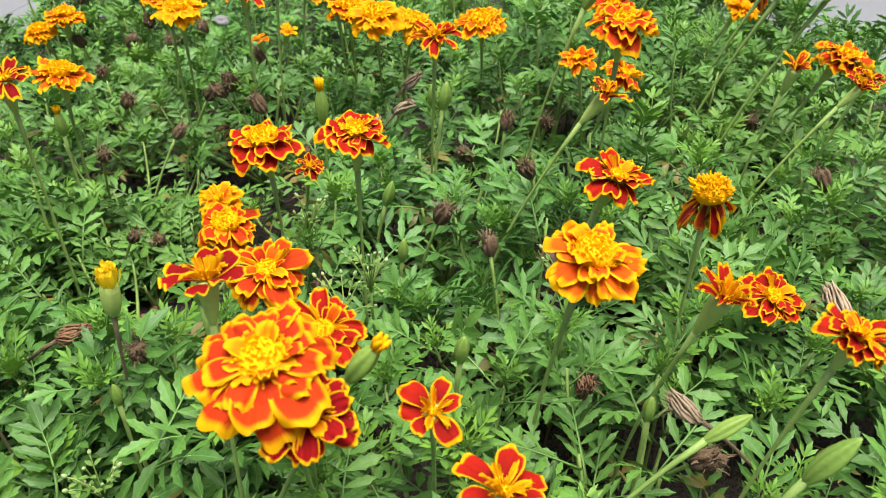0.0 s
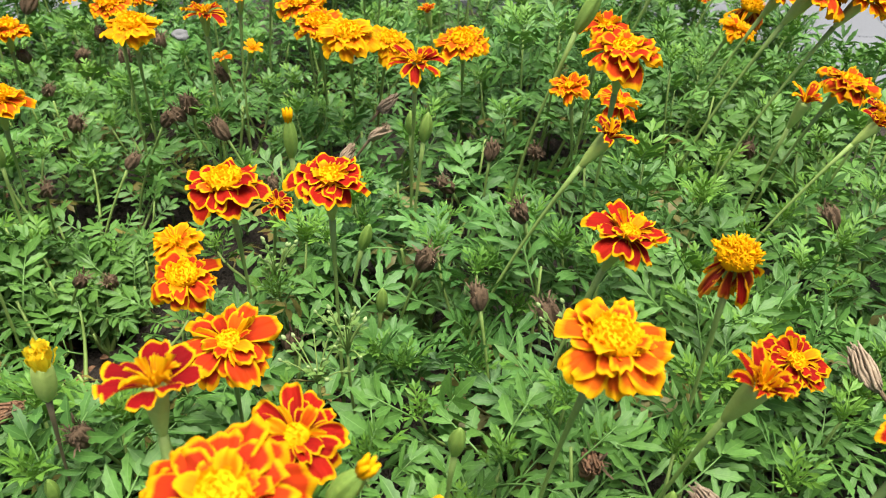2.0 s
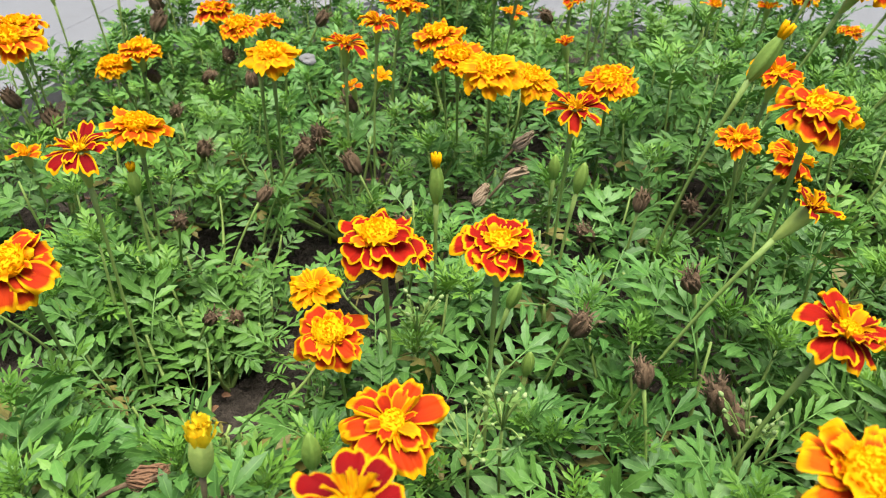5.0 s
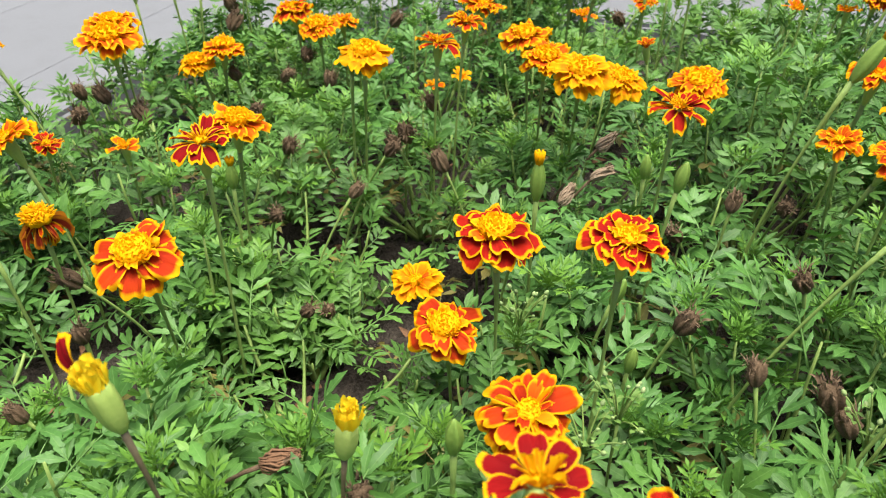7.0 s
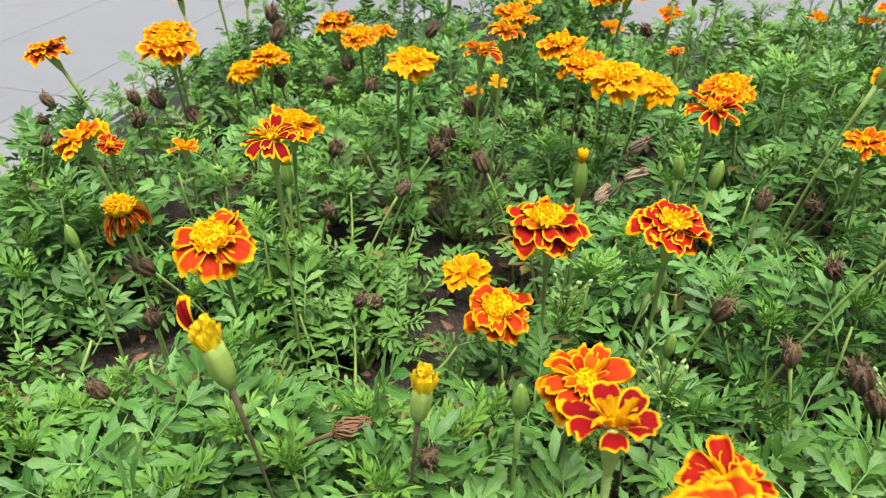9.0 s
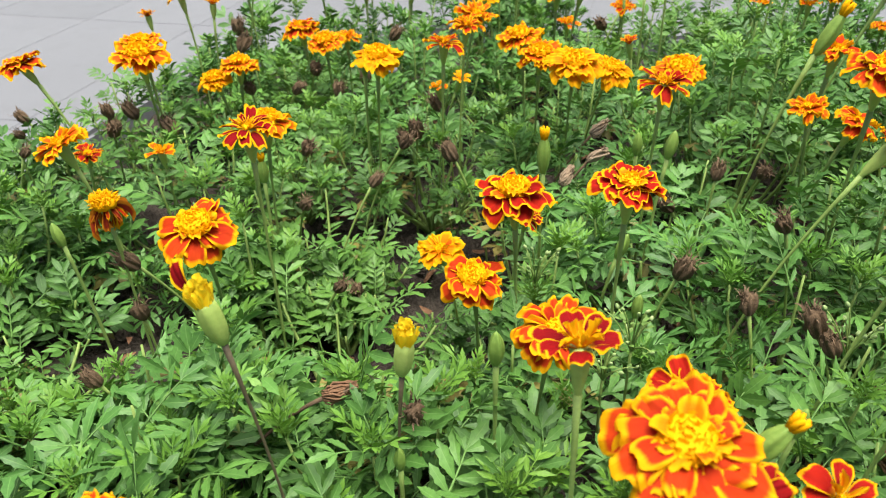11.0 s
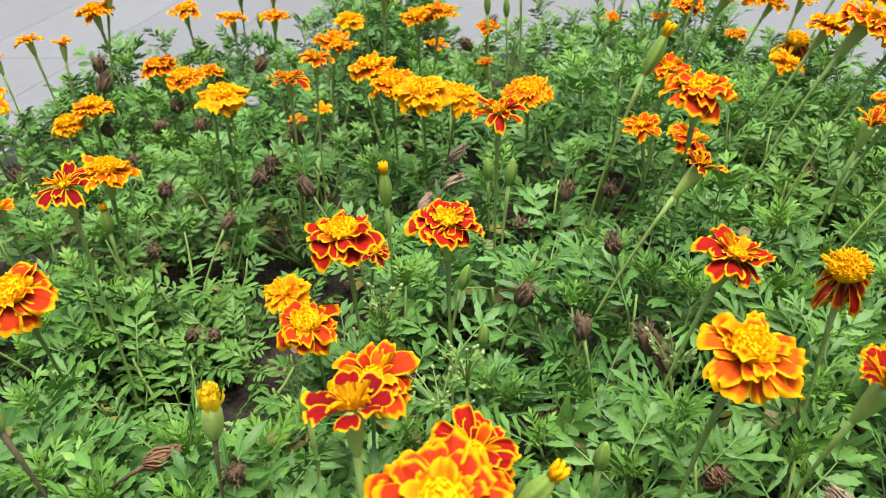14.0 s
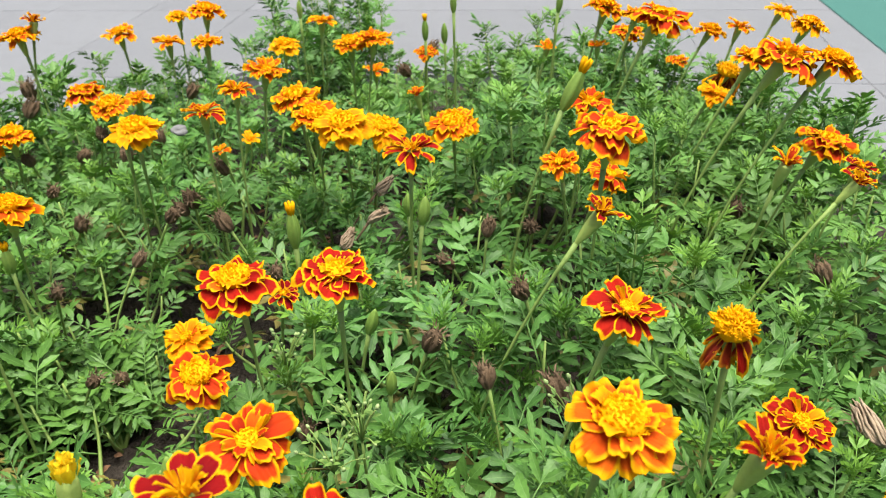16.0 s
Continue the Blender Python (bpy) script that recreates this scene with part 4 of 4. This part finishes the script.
bud(-0.089, 0.528, 0.178, 3.0, tip=True, wide=0.8)
bud(-0.038, 0.470, 0.138, 2.0, 0.3)
bud(-0.028, 0.446, 0.106, 1.9, 0.1)
bud(0.001, 0.536, 0.182, 2.2, 0.15)
bud(-0.009, 0.607, 0.151, 2.0)
bud(0.114, 0.590, 0.245, 3.5, 0.45, 0.0, tip=True, wide=0.8)
bud(-0.310, 0.577, 0.140, 2.2, tip=True)
bud(-0.122, 0.308, 0.180, 2.0)
bud(0.009, 0.274, 0.170, 1.8, 0.1, -0.1)
bud(0.099, 0.263, 0.142, 1.6)
bud(-0.168, 0.286, 0.128, 1.5)
bud(0.122, 0.230, 0.165, 2.3, 1.4, 0.2, wide=0.75)
bud(-0.030, 0.214, 0.218, 2.2, 0.7, 0.0, tip=True)
bud(0.150, 0.200, 0.180, 2.9, 0.6, 0.0, wide=0.8)
bud(-0.236, 0.668, 0.200, 2.8, 0.05, -0.1, wide=0.75)
bud(0.025, 0.955, 0.196, 2.6, tip=True, wide=0.75)
bud(0.047, 0.950, 0.192, 2.4, wide=0.8)
bud(0.050, 0.850, 0.250, 2.2, wide=0.75)
bud(0.153, 0.830, 0.250, 2.2, 0.1, wide=0.75)
bud(-0.407, 0.440, 0.160, 1.8, -0.2)
bud(-0.26, 1.06, 0.165, 2.2, wide=0.8)
bud(-0.12, 1.0, 0.215, 2.2, wide=0.75)

for x, y, z, cm in ((-0.369, 0.447, 0.136, 2.2), (-0.36, 0.43, 0.108, 1.9), (-0.239, 0.50, 0.082, 1.7), (-0.233, 0.531, 0.056, 1.8), (0.0, 0.451, 0.134, 2.3), (0.029, 0.411, 0.136, 1.9),
                    (0.071, 0.411, 0.122, 2.5), (0.082, 0.405, 0.112, 2.4), (-0.163, 0.312, 0.134, 2.0), (-0.369, 0.37, 0.10, 1.8), (-0.193, 0.671, 0.136, 2.6), (-0.163, 0.638, 0.130, 2.4)):
    spent(x, y, z, cm)
for x, y, z, cm in ((-0.198, 0.623, 0.146, 1.9), (-0.221, 0.594, 0.125, 1.8), (-0.30, 0.69, 0.108, 2.2), (-0.425, 0.927, 0.138, 2.8), (-0.479, 0.72, 0.135, 2.4), (-0.432, 0.696, 0.129, 2.4),
                    (0.056, 0.45, 0.169, 1.9), (-0.338, 0.824, 0.119, 2.2), (-0.319, 0.84, 0.135, 2.3), (-0.08, 0.414, 0.100, 2.1), (0.282, 0.506, 0.128, 2.2), (0.278, 0.644, 0.108, 2.6)):
    spent(x, y, z, cm)
for x, y, z, cm in ((0.136, 0.269, 0.098, 2.4), (-0.52, 0.60, 0.145, 1.4), (-0.56, 0.66, 0.135, 1.4), (-0.47, 0.66, 0.14, 2.4), (-0.36, 0.78, 0.10, 2.0), (-0.12, 0.60, 0.10, 2.0), (0.02, 0.60, 0.10, 2.0), (-0.27, 0.86, 0.12, 2.4), (0.0, 0.95, 0.15, 2.2), (-0.24, 0.92, 0.15, 2.4)):
    spent(x, y, z, cm)
for x, y, z, cm, lx, ly in ((-0.204, 0.325, 0.134, 2.1, 3.0, 0.6), (-0.028, 0.689, 0.130, 2.4, 1.3, 0.6), (-0.036, 0.644, 0.125, 2.2, 1.8, 0.1), (0.112, 0.256, 0.148, 2.3, -2.5, 0.5), (0.223, 0.345, 0.138, 2.8, -1.4, 0.5), (0.079, 0.308, 0.115, 2.8, 0.2, -0.3), (-0.06, 0.63, 0.11, 2.2, 1.2, 0.3)):
    spent(x, y, z, cm, lx, ly, True, x > 0.1 or y > 0.6)


# more heads that have faded, towards the paving and the far side
for x, y, z, cm in ((-0.522, 0.755, 0.120, 2.2), (-0.445, 0.720, 0.120, 2.0), (-0.386, 0.807, 0.125, 2.2), (-0.290, 0.812, 0.122, 2.2), (-0.447, 0.985, 0.140, 2.8), (-0.596, 0.725, 0.125, 1.9),
                    (-0.182, 0.750, 0.130, 2.2), (-0.206, 0.676, 0.126, 2.0), (-0.274, 0.558, 0.120, 1.8), (0.083, 0.574, 0.142, 1.8), (0.052, 0.586, 0.138, 1.9), (0.038, 1.035, 0.150, 2.4)):
    spent(x, y, z, cm)


LOW.append((Vector((-0.236, 0.822, 0.152)), 0.0))
WEEDS = ((-0.044, 0.376, 0.155), (-0.060, 0.368, 0.140), (-0.178, 0.262, 0.105), (0.075, 0.372, 0.155), (-0.095, 0.462, 0.140))
LOW += [(Vector(p), 0.014) for p in WEEDS]
# hollows in the canopy
LOW += [(Vector((x, y, 0.048)), 0.0) for x, y in ((-0.218, 0.490), (-0.190, 0.540), (-0.400, 0.488))]
# the plants grow round what is wished for above
for make, args, named in WISHES:
    gap = 0.016 if make is make_flower else 0.004
    LOW.append((Vector(args[:3]), gap))
BED_RNG = random.Random(4)
for row in range(9):
    for col in range(7):
        u = -0.66 + 0.145 * col + (0.05 if row % 2 else 0.0) + BED_RNG.uniform(-0.025, 0.025)
        v = -0.02 + 0.140 * row + BED_RNG.uniform(-0.025, 0.025)
        p = bed(u, v)
        wide = BED_RNG.uniform(0.086, 0.104)
        if in_gap(p.x, p.y, 0.01) or not in_foot(p.x, p.y):
            continue
        close = 0.10 < p.y < 0.56 and -0.46 < p.x < 0.32
        big = 1.1 if p.x < -0.12 and p.y < 0.42 else 1.0 if p.y < 0.7 else 0.92
        plant(p.x, p.y, random.Random(row * 31 + col), wide, close, big, 12 if p.y < 0.33 and p.x > -0.15 else 15)
for x, y, wide in ((-0.305, 0.500, 0.062), (-0.335, 0.548, 0.060), (-0.290, 0.560, 0.050), (-0.455, 0.430, 0.065), (-0.262, 0.345, 0.075), (-0.500, 0.560, 0.060), (-0.242, 0.515, 0.032), (-0.215, 0.450, 0.034), (-0.222, 0.548, 0.024), (-0.178, 0.490, 0.026), (-0.530, 0.830, 0.070), (-0.560, 0.700, 0.060), (-0.430, 0.990, 0.070), (0.300, 1.020, 0.070), (0.385, 0.890, 0.070), (0.400, 0.760, 0.070)):
    plant(x, y, random.Random(int(500 - 900 * x)), wide, x > -0.46, 1.0 if wide > 0.04 else 0.78, 9)
plant(-0.085, 1.12, random.Random(401), 0.085, False, 0.62, 34)
for make, args, named in WISHES:
    make(*args, **named)

WORDS = {"red": "red", "dark": "dark red", "scarlet": "scarlet", "orange": "orange", "gold": "golden"}
for root, here, has, close in PLANTS:
    kinds = [k for k in WORDS if k in has]
    text = "bushy green marigold"
    if kinds:
        text += " with " + " and ".join(WORDS[k] for k in kinds[:2]) + " flowers"
    if "spent" in has:
        text += " and spent heads" if kinds else " with dried spent brown heads"
    if not has:
        text += " without open flowers in dark soil"
    root["label"] = text


# ---- weeds ----
def chickweed(x, y, z, rng):
    root = new("chickweed")
    root.location = (x, y, 0)
    tagged(root, "spindly pale green weed with tiny white buds", "weed", "weeds between the marigolds")
    hub = Vector((0, 0, z - 0.03))
    v, f = tube(bezier((0.01, 0.01, 0), (0.0, 0.01, z * 0.4), (0, 0, z * 0.6), hub, 6), [0.0009] * 7, 5)
    part("stem", make_mesh("stem", v, f, STALK), root)
    prof = [(0.1, 0), (0.34, 0.25), (0.36, 0.55), (0.2, 0.9), (0.06, 1.0)]
    bv, bf = lathe(prof, 8)
    bud_me = make_mesh("bud", bv, bf, WEEDBUD)
    for i in range(11):
        w = i * 2.4
        e = hub + Vector((math.cos(w) * rng.uniform(0.004, 0.019), math.sin(w) * rng.uniform(0.004, 0.019), rng.uniform(0.008, 0.034)))
        v, f = tube(bezier(hub, hub.lerp(e, 0.3) + Vector((0, 0, 0.006)), hub.lerp(e, 0.8) + Vector((0, 0, 0.004)), e, 4), [0.0006, 0.0005, 0.0005, 0.0004, 0.0004], 4)
        part("twig", make_mesh("twig", v, f, STALK), root)
        lv, lf, lu = [], [], []
        for side in (-1, 1):
            leaflet(0.0055, 0.0014, 0.3, 0.2, 0.0, 3, lv, lf, lu, leaf_pose(hub.lerp(e, 0.75), (math.cos(w + side), math.sin(w + side), 0.7), (0, 0, 1), 1.0))
        part("bract", make_mesh("bract", lv, lf, WEEDLEAF, lu), root)
        part("bud", bud_me, root, axis_pose(e, (math.cos(w) * 0.6, math.sin(w) * 0.6, 0.8), 0, rng.uniform(0.0024, 0.0038)), "pale green and white bud")
    return root


for k, (x, y, z) in enumerate(WEEDS):
    chickweed(x, y, z, random.Random(k + 1))


# ---- litter on the soil ----
def scatter_clods():
    rng = random.Random(21)
    bodies = []
    for _ in range(3000):
        p = bed(rng.uniform(-0.62, 0.25), rng.uniform(-0.2, 1.08))
        s = 0.0015 + 0.009 * rng.random() ** 2.5
        v, f = lathe([(0.8, 0), (1, 0.5), (0.4, 1.1)], 5)
        k = rng.uniform(0, 9)
        h = 0.010 * noise.noise(p * 9) + 0.008 * noise.noise(p * 31)
        bodies.append(([Vector((p.x, p.y, h - 0.002)) + Vector(q) * s * (1 + 0.5 * noise.noise(Vector(q) + Vector((k, 0, 0)))) for q in v], f))
    v, f = joined(*bodies)
    return make_mesh("soil_clods", v, f, SOIL, smooth=False)


tagged(new("soil_clods", scatter_clods()), "small dark crumbs of damp soil", "soil", kind="stuff")


def scatter_litter():
    rng = random.Random(22)
    vs, fs = [], []
    for _ in range(600):
        p = bed(rng.uniform(-0.62, 0.25), rng.uniform(-0.1, 1.08), rng.uniform(0.008, 0.018))
        m = Matrix.Translation(p) @ Euler((rng.uniform(-0.5, 0.5), rng.uniform(-0.5, 0.5), rng.uniform(0, 6))).to_matrix().to_4x4()
        leaflet(rng.uniform(0.008, 0.026), rng.uniform(0.0015, 0.004), rng.uniform(0.3, 1.2), rng.uniform(-0.4, 0.4), 0.1, 6, vs, fs, [], m)
    return make_mesh("leaf_litter", vs, fs, TAN)


tagged(new("leaf_litter", scatter_litter()), "dry curled brown leaves fallen on the soil", "leaf litter", kind="stuff")


def scrap(x, y, z, cm):
    bm = bmesh.new()
    bmesh.ops.create_icosphere(bm, subdivisions=3, radius=cm / 200)
    for v in bm.verts:
        v.co *= 1 + 0.5 * noise.noise(v.co * 140) 
        v.co.z *= 0.6
    me = bpy.data.meshes.new("paper_scrap")
    bm.to_mesh(me)
    bm.free()
    me.materials.append(PAPER)
    ob = new("paper_scrap", me)
    ob.location = (x, y, z)
    return tagged(ob, "crumpled white paper scrap caught on the leaves", "litter")


scrap(-0.236, 0.822, 0.142, 1.6)

# ---- kerb and paving ----
def kerb(name, a, b):
    """One straight kerb stone run between two corners of the bed's outline."""
    (ua, va), (ub, vb) = a, b
    d = Vector((ub - ua, vb - va, 0))
    me = box_mesh(name, (0.0, -0.06, -0.12), (d.length, 0.0, 0.032), CONCRETE, 0.006)
    ob = new(name, me)
    ob.matrix_basis = TURNED @ Matrix.Translation((ua, va, 0)) @ Matrix.Rotation(math.atan2(d.y, d.x), 4, "Z")
    tagged(ob, "weathered grey concrete kerb round the flower bed", "kerb", kind="structure")


for k in range(6):
    kerb("kerb_%d" % (k + 1), OUTLINE[k], OUTLINE[(k + 1) % 6])

pavement = new("pavement", box_mesh("pavement", (-6.0, -3.0, -0.121), (0.73, 7.0, -0.1010), GROUT))
pavement.matrix_basis = TURNED
tagged(pavement, "light grey stone paving round the flower bed", "pavement", kind="structure")
TILE = box_mesh("tile", (0.0004, 0.0004, -0.118), (0.2996, 0.5996, PAVE_Z), PAVING, 0.0006)
EDGE_TILE = box_mesh("tile", (0.001, 0.001, -0.118), (0.099, 0.599, PAVE_Z), PAVING, 0.0006)
for i in range(-11, 1):
    for j in range(-4, 7):
        u0, v0 = 0.33 + 0.3 * i, 1.05 + 0.6 * j
        if u0 > BED_L - 0.05 and u0 + 0.3 < BED_R + 0.05 and v0 > BED_N - 0.05 and v0 + 0.6 < BED_F + 0.05:
            continue
        part("tile", TILE, pavement, Matrix.Translation((u0, v0, 0)))
for j in range(-5, 8):
    part("tile", EDGE_TILE, pavement, Matrix.Translation((0.63, 1.05 + 0.6 * j, 0)))
